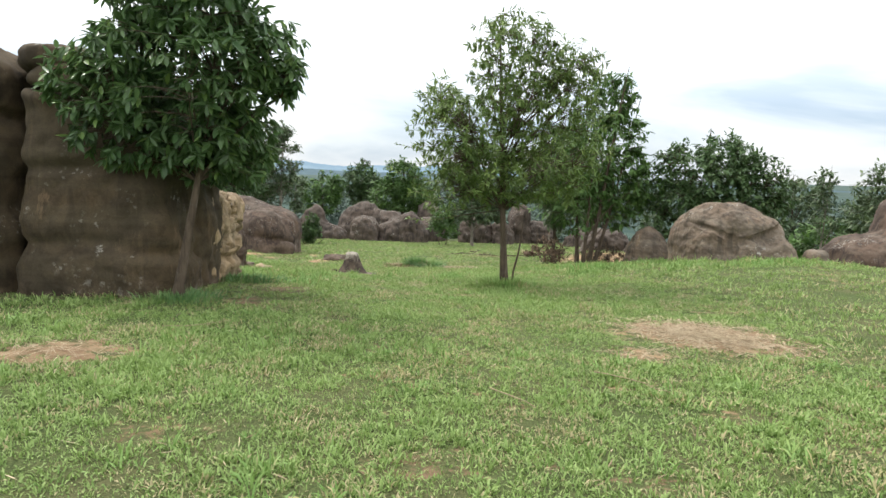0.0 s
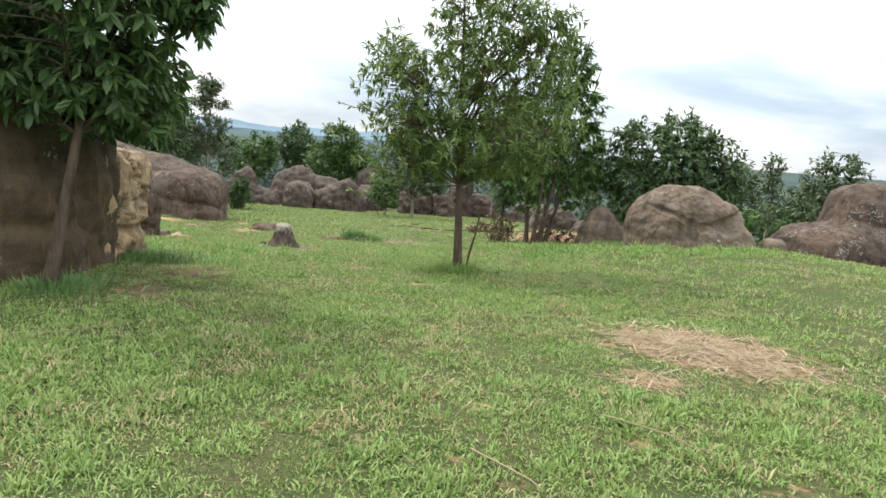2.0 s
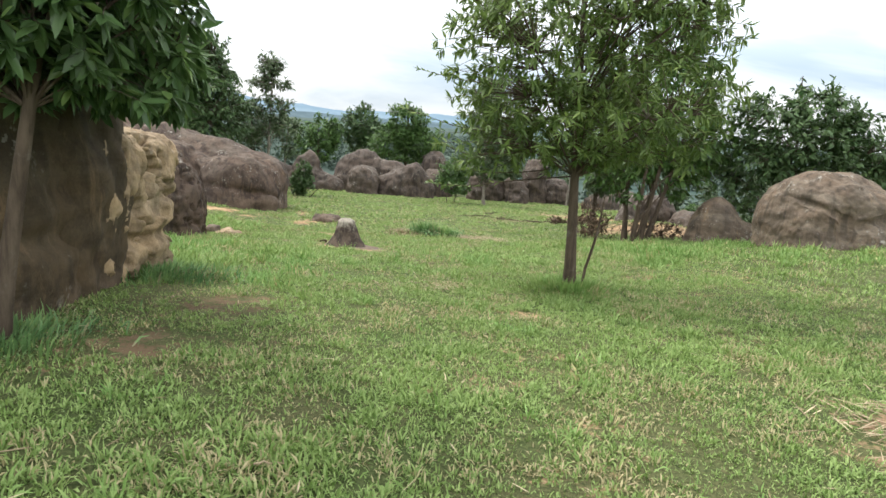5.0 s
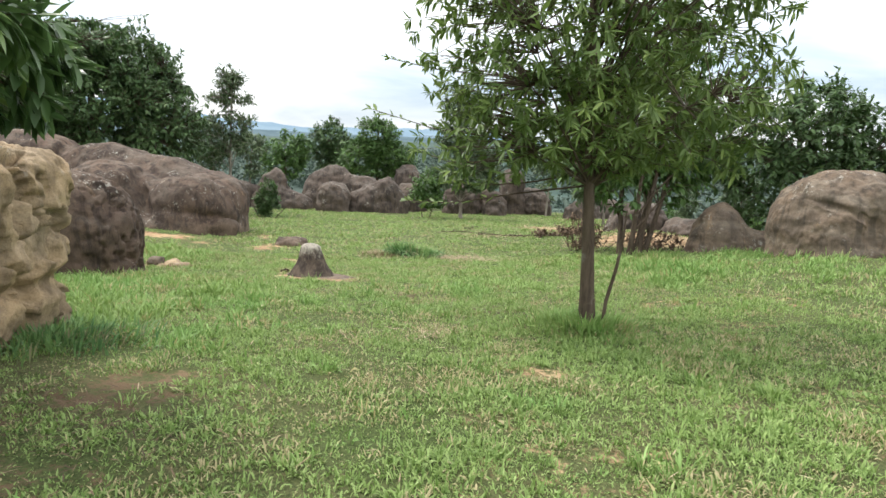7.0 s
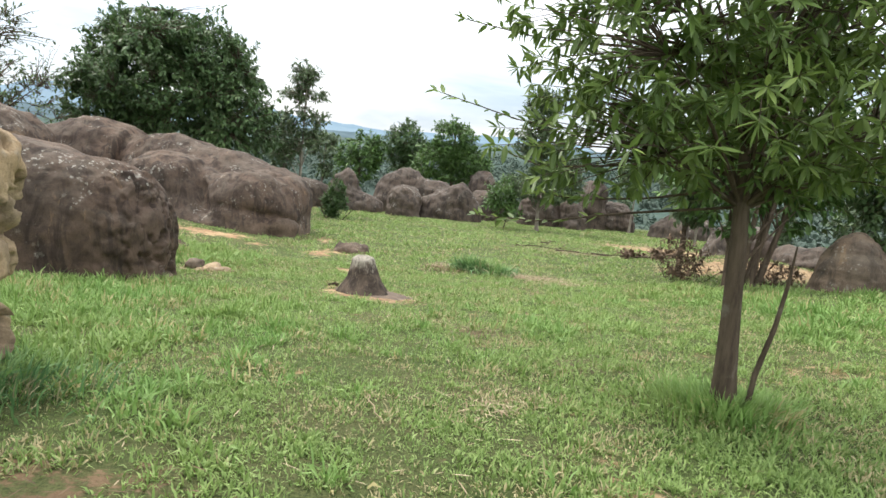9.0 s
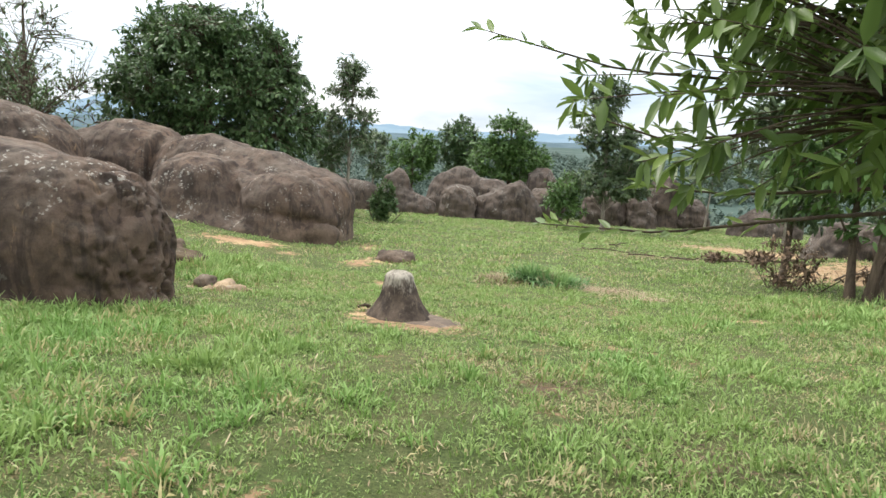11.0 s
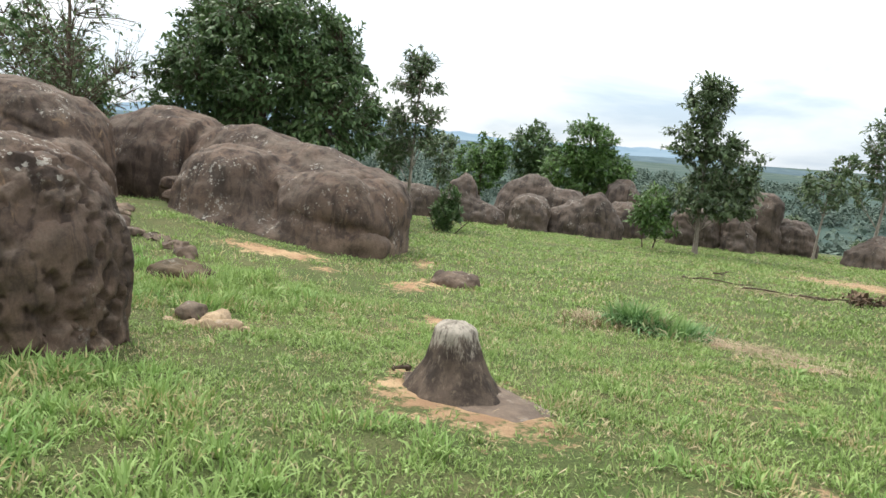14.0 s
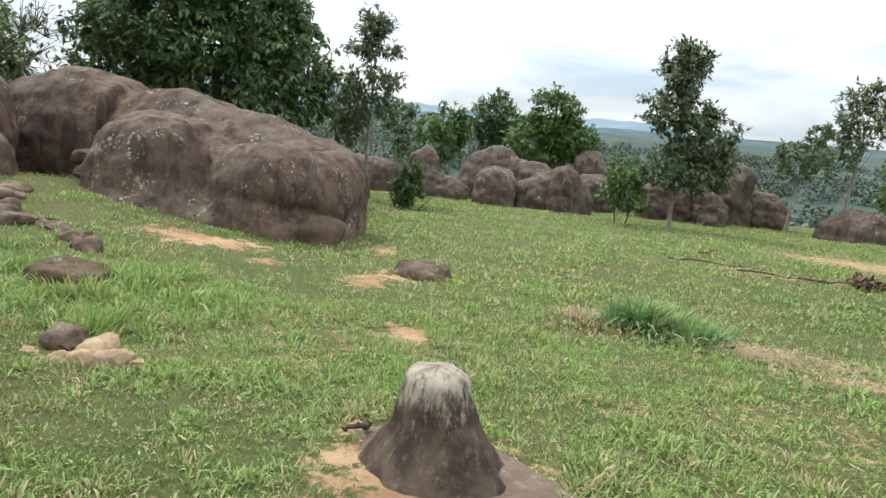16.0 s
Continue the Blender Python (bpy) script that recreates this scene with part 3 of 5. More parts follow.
for x, y, z, ln, turn, sd in ((-11.25, 25.3, 1.05, 0.36, 40, 1), (-11.05, 25.0, 0.82, 0.28, 20, 2)):
    rock("stone_slab", "dark broken slab of stone wedged between two boulders", [(x, y, z, ln, 0.22, 0.16, turn, 2.6), (x + 0.1, y + 0.1, z - 0.3, ln * 0.8, 0.25, 0.35, turn, 2.6)], ROCK_BROWN, 5, 0.05, 0.08, 0.05, 0.0, 60.0 + sd, category="stone", group="slabs between the boulders")
rock("boulder", "big rounded tan boulder with a dark ledge across it", [(8.0, 18.25, 0.8, 1.42, 1.3, 1.4, 0, 2.5), (8.7, 18.2, 1.4, 0.72, 1.0, 0.5, 10, 2.3), (8.72, 17.98, 0.6, 0.92, 1.15, 0.82, 0, 2.6)], ROCK_TAN, 7, 0.07, 0.1, 0.035, 0.02, 8.0, group=WALL,
     cuts=(((8.7, 16.95, 1.32), (-0.22, -0.25, 1), 0.1, 0.26, 0.8), ((7.75, 17.0, 0.95), (1, 0.1, 0.1), 0.12, 0.14, 0.5), ((8.6, 17.3, 2.0), (-0.2, -0.5, 1), 0.06, 0.12, 0.5), ((7.2, 17.2, 1.5), (0.5, 0, 1), 0.05, 0.06, 0.7)))
rock("boulder", "cone-shaped grey brown boulder standing in grass", [(6.72, 21.0, 0.1, 0.82, 0.7, 1.45, 0, 1.8), (7.5, 21.0, 0.1, 0.75, 0.65, 0.85, 0, 2.2)], ROCK_TAN, 6, 0.2, 0.08, 0.03, 0.02, 9.0, group=WALL)
rock("boulder", "wide dark brown boulder with a domed top", [(14.6, 20.6, 0.3, 2.5, 1.6, 1.25, 0, 2.4), (15.3, 20.8, 1.0, 1.25, 1.2, 1.85, 0, 2.4)], ROCK_BROWN, 6, 0.25, 0.1, 0.03, 0.0, 10.0, group=WALL)
rock("boulder", "small pale stone at the meadow's edge", [(10.2, 17.5, 0.72, 0.33, 0.3, 0.24, 0, 2.6)], ROCK_TAN, 4, 0.1, 0.07, 0.03, 0.0, 11.0, category="stone")

# --- boulders at the far side of the meadow
FAR = "row of boulders at the meadow's far edge"
for lab, lobes, sd in (
    ("pointed grey brown boulder behind a small shrub", [(-8.6, 43.0, 0.1, 1.3, 1.0, 2.25, 0, 1.6), (-7.6, 42.8, 0.1, 1.1, 0.9, 1.0, 0, 1.9)], 1),
    ("low long grey boulder in the shade of trees", [(-11.4, 44.0, 0.4, 2.2, 1.0, 1.2, 0, 2.8)], 2),
    ("small rounded boulder in front of taller ones", [(-5.15, 41.6, 0.3, 0.95, 0.9, 1.25, 0, 2.3)], 3),
    ("broad two-humped rounded boulder in the far row", [(-5.8, 46.2, 0.2, 1.9, 1.3, 2.4, 0, 2.0), (-4.0, 46.4, 0.2, 1.8, 1.3, 1.95, 0, 2.2)], 4),
    ("long boulder rising to a pointed lichen-spotted peak", [(-3.2, 42.5, 0.1, 1.4, 0.9, 1.4, 0, 2.1), (-2.2, 42.4, 0.0, 1.15, 0.85, 2.15, 0, 1.6)], 6),
    ("rounded boulder behind the peaked one", [(-0.9, 46.0, 0.4, 1.1, 1.0, 1.35, 0, 2.5)], 7),
    ("squarish boulder standing high at the back", [(-1.2, 49.5, 0.8, 0.9, 0.9, 2.1, 0, 3.0)], 8),
    ("dark boulder under the trees", [(2.3, 44.5, 0.3, 1.2, 1.0, 1.5, 0, 2.6)], 9),
    ("dark rounded boulder under the trees", [(4.0, 44.0, 0.2, 0.8, 0.8, 1.3, 0, 2.4)], 10),
    ("tall dark pillar-like boulder under the trees", [(5.4, 46.0, 0.8, 0.8, 0.9, 2.0, 0, 3.2)], 11),
    ("layered dark boulder under the trees", [(6.9, 46.4, 0.5, 1.0, 0.9, 1.1, 0, 3.0)], 12),
    ("low dark boulder at the meadow's edge", [(9.8, 43.0, 0.1, 1.7, 1.2, 1.15, 0, 2.5)], 13),
    ("grey boulder behind the thicket", [(7.0, 27.5, 0.1, 1.1, 0.9, 1.25, 0, 2.5)], 14),
    ("low grey boulder behind the thicket", [(8.4, 26.5, 0.1, 0.9, 0.8, 0.7, 0, 2.5)], 15),
):
    rock("boulder", lab, lobes, ROCK_FAR, 5, 0.15, 0.16, 0.05, 0.03, 20.0 + sd, group=FAR)

# --- low rocks in the turf


def stone_material():
    """Dark stained stone, paler towards its upper end."""
    n = Nodes("dark_stone_with_pale_top")
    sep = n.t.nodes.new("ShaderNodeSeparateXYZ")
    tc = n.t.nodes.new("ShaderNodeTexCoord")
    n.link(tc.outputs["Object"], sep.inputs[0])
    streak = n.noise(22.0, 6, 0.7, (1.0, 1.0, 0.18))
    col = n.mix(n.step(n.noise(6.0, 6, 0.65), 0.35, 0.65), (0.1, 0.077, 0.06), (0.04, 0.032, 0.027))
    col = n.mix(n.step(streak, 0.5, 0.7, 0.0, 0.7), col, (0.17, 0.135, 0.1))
    pale_height = n.math("ADD", sep.outputs[2], n.step(streak, 0.25, 0.75, -0.16, 0.14))
    col = n.mix(n.step(pale_height, 0.37, 0.58, 0.0, 0.9), col, n.mix(n.noise(30.0, 5, 0.7), (0.3, 0.27, 0.22), (0.42, 0.39, 0.33)))
    nrm = n.bump(n.noise(24.0, 7, 0.7, (1.0, 1.0, 0.3)), 0.012)
    return n.done(col, 0.92, nrm, 0.15)


def standing_stone(x, y):
    """A fluted, flaring cone of rock."""
    seg, rows = 56, 40
    ang = np.arange(seg) * 2 * math.pi / seg
    v = []
    for j in range(rows):
        u = j / (rows - 1)
        z = -0.1 + 0.6 * min(1.0, u / 0.8)
        if u < 0.8:
            h = u / 0.8
            rr = 0.175 + 0.13 * (1 - h) + 0.2 * (1 - h) ** 2.6
        else:
            k = (u - 0.8) / 0.2
            rr = 0.175 * math.sqrt(max(0.0, 1 - k ** 2.4))
            z += 0.1 * k
        rr = rr + rr * 0.4 * max(0, 1 - u * 1.15) * np.clip(np.cos(ang + 0.75), 0, 1) ** 6
        q = np.stack([np.cos(ang) * 1.6, np.sin(ang) * 1.6, np.full(seg, z * 2)], -1)
        rr = rr * (1 + 0.12 * fbm(q * 1.5, 3) + 0.035 * fbm(np.stack([np.cos(ang) * 9, np.sin(ang) * 9, np.full(seg, z * 3)], -1), 2))
        v.append(np.stack([rr * np.cos(ang) - 0.05 * u, rr * np.sin(ang) * 0.92 + 0.03 * u, z + 0.012 * fbm(q * 4, 2)], -1))
    k = np.arange(seg * rows).reshape(rows, seg)
    f = np.stack([k[:-1], np.roll(k[:-1], -1, 1), np.roll(k[1:], -1, 1), k[1:]], -1).reshape(-1, 4)
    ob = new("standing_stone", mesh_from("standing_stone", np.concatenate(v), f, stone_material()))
    ob.location = spot(x, y)
    return tagged(ob, "stump-like cone of dark stone with a pale top", "stone")


standing_stone(-2.42, 17.42)
rock("rock_pad", "flat dark stone pad around a standing stone", [(-2.3, 17.42, -0.105, 0.88, 0.5, 0.12, -35, 2.4)], ROCK_PAD, 6, 0.05, 0.02, 0.012, 0.0, 32.0, category="stone")
rock("flat_stone", "low flat dark stone lying in the grass path", [(-3.9, 23.45, -0.1, 0.48, 0.36, 0.26, 10, 2.0)], ROCK_BROWN, 5, 0.06, 0.06, 0.05, 0.0, 33.0, category="stone")
rock("flat_stone", "low mossy slab of stone half sunk in grass", [(-6.85, 19.85, 0.06, 0.42, 0.35, 0.2, -6, 3.6)], ROCK_WALL, 5, 0.06, 0.05, 0.03, 0.0, 34.0, category="stone")
for i, (x, y, ln, wd, turn) in enumerate(((-11.3, 22.3, 0.6, 0.4, 0), (-10.4, 22.1, 0.55, 0.42, 20), (-10.7, 22.9, 0.5, 0.36, -15), (-9.7, 21.7, 0.42, 0.3, -20), (-9.15, 21.45, 0.36, 0.24, 30), (-8.65, 21.55, 0.4, 0.22, -35), (-8.15, 21.35, 0.3, 0.2, 10), (-7.75, 21.1, 0.26, 0.16, -40))):
    z = float(rise(x, y))
    pale = i < 3
    rock("ledge_stone", "cracked pale flat rock at a boulder's foot" if pale else "broken reddish brown rock of a low ledge", [(x, y, z, ln, wd, 0.08 if pale else 0.13, turn, 4.0)], ROCK_TAN if pale else ROCK_BROWN, 5, 0.05, 0.06, 0.06, 0.02, 35.0 + i, category="rock", facets=12, group="broken ledge in front of the boulders")
for i, (dx, dy, r) in enumerate(((-0.18, 0.05, 0.2), (0.12, 0.0, 0.17), (0.36, -0.12, 0.13), (0.2, -0.2, 0.12), (0.55, -0.1, 0.1), (-0.3, -0.16, 0.1), (0.02, -0.25, 0.1))):
    rock("stone", "small dark lichened stone in a loose heap" if i == 0 else "small pale ochre stone lying in a loose heap", [(-5.32 + dx, 18.2 + dy, 0.0, r * 1.2, r * 0.9, r * (0.75 if i == 0 else 0.5), 40 * i, 3.6)], ROCK_TAN if i == 0 else ROCK_PALE, 5, 0.04, 0.05, 0.04, 0.0, 40.0 + i, category="stone", facets=14, group="heap of pale stones")


# ---------------------------------------------------------------- trees
def tube(points, radii, sides=6):
    """A tapering round limb along points."""
    p = np.asarray(points, float)
    t = np.gradient(p, axis=0)
    t /= np.linalg.norm(t, axis=1)[:, None] + 1e-9
    ref = np.where(np.abs(t[:, 2:3]) > 0.9, np.array([[1.0, 0, 0]]), np.array([[0, 0, 1.0]]))
    a = np.cross(t, ref)
    a /= np.linalg.norm(a, axis=1)[:, None] + 1e-9
    b = np.cross(t, a)
    ang = np.arange(sides) * 2 * math.pi / sides
    ring = (a[:, None] * np.cos(ang)[None, :, None] + b[:, None] * np.sin(ang)[None, :, None]) * np.asarray(radii)[:, None, None]
    v = (p[:, None] + ring).reshape(-1, 3)
    k = np.arange(len(p) * sides).reshape(len(p), sides)
    f = np.stack([k[:-1], np.roll(k[:-1], -1, 1), np.roll(k[1:], -1, 1), k[1:]], -1).reshape(-1, 4)
    return v, f


def join(pieces):
    vs, fs, n = [], [], 0
    for v, f in pieces:
        vs.append(v)
        fs.append(f + n)
        n += len(v)
    return np.concatenate(vs), np.concatenate(fs)


def leaves(at, along, up, length, width, fine=True, fold=0.25, curl=0.18, far=False):
    """Folded pointed leaves: at, along, up are arrays; length and width too."""
    along = along / (np.linalg.norm(along, axis=1)[:, None] + 1e-9)
    side = np.cross(along, up)
    side /= np.linalg.norm(side, axis=1)[:, None] + 1e-9
    up = np.cross(side, along)
    L, W = length[:, None], width[:, None]
    n = len(at)
    tip = at + along * L - up * L * curl
    if far:
        l = at + along * L * 0.45 + side * W * 0.5
        r = at + along * L * 0.45 - side * W * 0.5
        v = np.stack([at, r, tip, l], 1).reshape(-1, 3)
        k = np.arange(n)[:, None] * 4
        f = np.concatenate([k + [0, 1, 3], k + [1, 2, 3]])
        return v, f
    low, high = along * L * 0.3 - up * L * curl * 0.06, along * L * 0.68 - up * L * curl * 0.4
    l1, r1 = at + low + side * W * 0.47, at + low - side * W * 0.47
    l2, r2 = at + high + side * W * 0.4, at + high - side * W * 0.4
    if fine:
        m1, m2 = at + low - up * W * fold, at + high - up * W * fold * 0.8
        v = np.stack([at, l1, m1, r1, l2, m2, r2, tip], 1).reshape(-1, 3)
        k = np.arange(n)[:, None] * 8
        f = np.concatenate([k + t for t in ([0, 2, 1], [0, 3, 2], [1, 2, 5], [1, 5, 4], [2, 3, 6], [2, 6, 5], [4, 5, 7], [5, 6, 7])])
    else:
        v = np.stack([at, r1, r2, tip, l2, l1], 1).reshape(-1, 3)
        k = np.arange(n)[:, None] * 6
        f = np.concatenate([k + t for t in ([0, 1, 5], [1, 2, 4], [1, 4, 5], [2, 3, 4])])
    return v, f


def tree(name, label, x, y, height, trunk, crown, n_twigs, per_twig, leaf, leaf_mat, bark_mat, seed, lean=(0.0, 0.0), droop=0.3, limbs=14, fine=True, shell=0.5, stems=1, start=0.3, twig_len=0.35, group="", category="tree", spread=0.25, wobble=1.0, whorl=False):
    """crown: blobs (dx, dy, dz, rx, ry, rz, weight) from the tree's foot. leaf: length, width."""
    r = np.random.default_rng(seed)
    blobs = np.array(crown, float)
    wood = []
    trunks = []
    for s in range(stems):
        off = np.array([0, 0, 0.0]) if stems == 1 else np.append(r.normal(size=2) * 0.16, 0)
        n = 14
        u = np.linspace(0, 1, n)
        hh = height * (1 if s == 0 else r.uniform(0.6, 0.95))
        wob = np.cumsum(r.normal(size=(n, 2)) * 0.008 * wobble * height / 3, axis=0)
        out = off[:2] * 3.2
        line = np.stack([off[0] + lean[0] * u + wob[:, 0] * u + out[0] * u, off[1] + lean[1] * u + wob[:, 1] * u + out[1] * u, u * hh - 0.12], -1)
        rad = trunk * (1 if stems == 1 else 0.62) * (1.0 - 0.88 * u) * (1 + 0.55 * np.exp(-u * 16))
        wood.append(tube(line, rad, 9))
        trunks.append((line, rad))
    # places of the twigs, within the crown's blobs and mostly near their outside
    pick = r.choice(len(blobs), n_twigs, p=blobs[:, 6] / blobs[:, 6].sum())
    d = unit(n_twigs, r)
    rad = r.uniform(0, 1, n_twigs) ** (1 / (3 + 3 * shell))
    lump = 1 + spread * fbm(d * 2.3 + seed * 1.7 + pick[:, None] * 5.0, 2)
    ends = blobs[pick, :3] + d * blobs[pick, 3:6] * (rad * lump)[:, None]
    ends[:, 2] = np.maximum(ends[:, 2], 0.15)
    # limbs grow to the middle of groups of twigs
    hubs = ends[r.choice(n_twigs, min(limbs, n_twigs), replace=False)]
    paths = []
    for h in hubs:
        line, trad = trunks[r.integers(len(trunks))]
        target = np.clip(h[2] / height - 0.16 - 0.1 * r.random(), start * 0.8, 0.92)
        i = int(target * (len(line) - 1))
        a = line[i]
        e = a + (h - a) * 0.82
        mid = (a + e) / 2 + np.array([0, 0, 0.09 * np.linalg.norm(e - a)]) + r.normal(size=3) * 0.04 * np.linalg.norm(e - a)
        u = np.linspace(0, 1, 7)[:, None]
        cur = a * (1 - u) ** 2 + 2 * mid * u * (1 - u) + e * u ** 2
        r0 = min(trad[i] * 0.4, 0.006 + 0.008 * np.linalg.norm(e - a))
        wood.append(tube(cur, np.linspace(r0, 0.006, 7), 5))
        paths.append(cur)
    allp = np.concatenate(paths + [t[0][4:] for t in trunks])
    twigs, la, ld, lu = [], [], [], []
    for i in range(n_twigs):
        e = ends[i]
        dd = np.linalg.norm(allp - e, axis=1) + 0.6 * np.maximum(0, allp[:, 2] - e[2])
        a = allp[np.argmin(dd)]
        ln = e - a
        dist = np.linalg.norm(ln)
        mid = (a + e) / 2 + np.array([0, 0, 0.1 * dist])
        u = np.linspace(0, 1, 4)[:, None]
        cur = a * (1 - u) ** 2 + 2 * mid * u * (1 - u) + e * u ** 2
        twigs.append(tube(cur, (0.008, 0.006, 0.004, 0.002) if height < 7 else (0.016, 0.012, 0.008, 0.004), 3))
        way = cur[-1] - cur[-2]
        way = way / (np.linalg.norm(way) + 1e-9)
        s = r.uniform(0, 1, per_twig)
        pos = e - way * (s * twig_len)[:, None]
        out = unit(per_twig, r) * 0.85 + way * 0.75
        if whorl:
            # leaves in a rosette at the twig's end
            pos = e - way * (s * s * twig_len * 0.5)[:, None]
            turn = np.arange(per_twig) * 2.4 + r.uniform(0, 6)
            a1 = np.cross(way, [0.3, 0.2, 1.0])
            a1 /= np.linalg.norm(a1) + 1e-9
            a2 = np.cross(way, a1)
            out = a1 * np.cos(turn)[:, None] + a2 * np.sin(turn)[:, None] + way * 0.5 + r.normal(size=(per_twig, 3)) * 0.2
        out[:, 2] -= droop
        la.append(pos)
        ld.append(out)
        lu.append(unit(per_twig, r) * 0.55 + np.array([0, 0, 1.0]) + d[i] * 0.25)
    la, ld, lu = np.concatenate(la), np.concatenate(ld), np.concatenate(lu)
    size = r.uniform(0.65, 1.2, len(la))
    foot = spot(x, y)
    if y > 54 or x > 12:
        foot.z = float(land(np.array([foot.x]), np.array([foot.y]))[0][0])
    ob = new(name)
    ob.location = foot
    tagged(ob, label, category, group)
    part("trunk", mesh_from("trunk", *join(wood), bark_mat), ob)
    tagged(part("branchwork", mesh_from("branchwork", *join(twigs), bark_mat), ob), kind="stuff")
    part("crown", mesh_from("crown", *leaves(la, ld, lu, leaf[0] * size, leaf[1] * size * r.uniform(0.8, 1.15, len(la)), fine), leaf_mat, False), ob)
    return ob


# --- trees near the path
tree("tree", "small broad-leaved tree leaning against a tall boulder", -3.5, 8.4, 4.3, 0.064, [(0.3, 0, 3.05, 1.15, 1.05, 1.0, 6.5), (0.15, 0, 3.95, 1.0, 0.9, 0.6, 3.0), (-1.2, 0, 2.8, 0.5, 0.5, 0.35, 0.9), (-0.75, 0, 2.25, 0.62, 0.6, 0.5, 1.8), (-0.55, 0, 3.0, 0.6, 0.7, 0.6, 1.6), (1.25, 0, 3.15, 0.5, 0.55, 0.48, 1.4),
      (0.8, 0.4, 2.1, 0.45, 0.7, 0.55, 1.8), (0.45, 1.2, 1.95, 0.55, 0.75, 0.45, 1.8), (0.2, 1.5, 1.95, 0.6, 0.8, 0.45, 1.3), (0.15, 0.1, 2.0, 0.75, 0.6, 0.4, 2.0)],
     1380, 9, (0.172, 0.062), LEAF_BROAD, BARK, 11, (0.8, 0.05), 0.75, 34, True, 0.25, 1, 0.5, 0.25, wobble=0.4, whorl=True)
young_tree = tree("tree", "slender young tree with long narrow leaves in the meadow", 1.22, 12.5, 5.2, 0.075, [(0.0, 0, 4.2, 0.95, 0.95, 1.05, 4), (-0.75, 0, 2.8, 1.2, 1.15, 1.0, 4), (0.75, 0, 2.7, 1.25, 1.2, 1.1, 3.4), (0, 0, 2.15, 1.5, 1.35, 0.6, 4), (1.15, 0, 4.2, 0.65, 0.6, 0.5, 1.2), (-1.25, 0, 3.5, 0.7, 0.7, 0.55, 1.2), (0.5, 0, 3.5, 1.2, 1.1, 0.8, 2.5), (-1.3, 0, 1.9, 0.7, 0.6, 0.45, 1)],
     1500, 11, (0.135, 0.037), LEAF_LONG, BARK, 13, (-0.32, 0.0), 0.35, 46, True, 0.15, 1, 0.4, 0.3, wobble=0.2, whorl=True)


def leafy_branch(thing, line, seed, n=16, size=(0.112, 0.036)):
    """A thin branch of a tree, with its leaves spaced along the outer half; line in the plan."""
    r = np.random.default_rng(seed)
    p = to_world(np.array(line))
    t = np.linspace(0, len(p) - 1, 14)
    cur = np.stack([np.interp(t, np.arange(len(p)), p[:, k]) for k in range(3)], -1) - np.array(thing.location)
    limb = part("branch", mesh_from("branch", *tube(cur, np.linspace(0.013, 0.003, 14), 6), BARK), thing)
    # leaves stand alternately to both sides, closer together towards the tip
    u = 1 - 0.6 * np.linspace(0, 1, n) ** 1.3
    at = np.stack([np.interp(u * 13, np.arange(14), cur[:, k]) for k in range(3)], -1)
    way = cur[-1] - cur[-4]
    way = way / np.linalg.norm(way)
    side = np.cross(way, [0, 0, 1.0])
    sign = np.where(np.arange(n) % 2, 1.0, -1.0)[:, None]
    d = way * 0.6 + side * sign * 0.6 + [0, 0, 0.25] + r.normal(size=(n, 3)) * [0.25, 0.25, 0.4]
    L = size[0] * r.uniform(0.7, 1.15, n)
    tagged(part("leaves", mesh_from("leaves", *leaves(at, d, unit(n, r) * 0.5 + [0, 0, 1.0], L, L * size[1] / size[0], True, 0.3, 0.25), LEAF_LONG, False), limb), kind="stuff")


for k, line in enumerate(([(1.25, 12.5, 1.75), (0.4, 12.75, 1.62), (-0.2, 12.9, 1.5), (-0.76, 13.0, 1.5)], [(1.25, 12.5, 2.1), (0.4, 12.6, 1.98), (-0.25, 12.72, 1.92), (-0.62, 12.9, 2.05)],
                          [(1.25, 12.5, 1.9), (0.5, 12.9, 2.2), (-0.4, 13.2, 2.3), (-1.18, 13.3, 2.52)], [(1.25, 12.5, 2.6), (0.4, 12.5, 2.8), (-0.4, 12.6, 2.85), (-0.95, 12.6, 2.95)],
                          [(1.25, 12.5, 1.9), (0.6, 12.8, 1.75), (0.1, 12.9, 1.7), (-0.3, 13.0, 1.72)], [(1.25, 12.5, 2.8), (2.1, 12.5, 3.2), (2.8, 12.4, 3.5), (3.2, 12.4, 3.6)])):
    leafy_branch(young_tree, line, 90 + k, 26 if k else 22)
stick_line = np.array([[-0.08, 0, -0.1], [-0.05, 0, 0.3], [0.03, 0, 0.65], [0.08, 0.02, 0.95], [0.1, 0.02, 1.25]])
stick = new("sapling", mesh_from("sapling", *tube(stick_line, (0.022, 0.02, 0.018, 0.014, 0.006), 7), BARK))
stick.location = spot(1.42, 12.42)
tagged(stick, "thin bare leaning stem beside the young tree", "sapling")

# --- thicket to the side
tree("tree", "clump of slim trees with hanging foliage over dry ground", 4.75, 21.6, 6.6, 0.11, [(0.5, 0.6, 3.6, 1.6, 1.5, 1.9, 4), (-0.6, 0, 2.6, 1.2, 1.2, 1.3, 2), (1.4, 0.5, 2.7, 1.1, 1.2, 1.4, 2), (0.9, 0.8, 5.6, 0.8, 0.8, 1.0, 1.5)],
     1150, 10, (0.22, 0.075), LEAF_FRESH, BARK, 14, (0.5, 0.3), 0.5, 24, False, 0.4, 5, 0.25, 0.4)
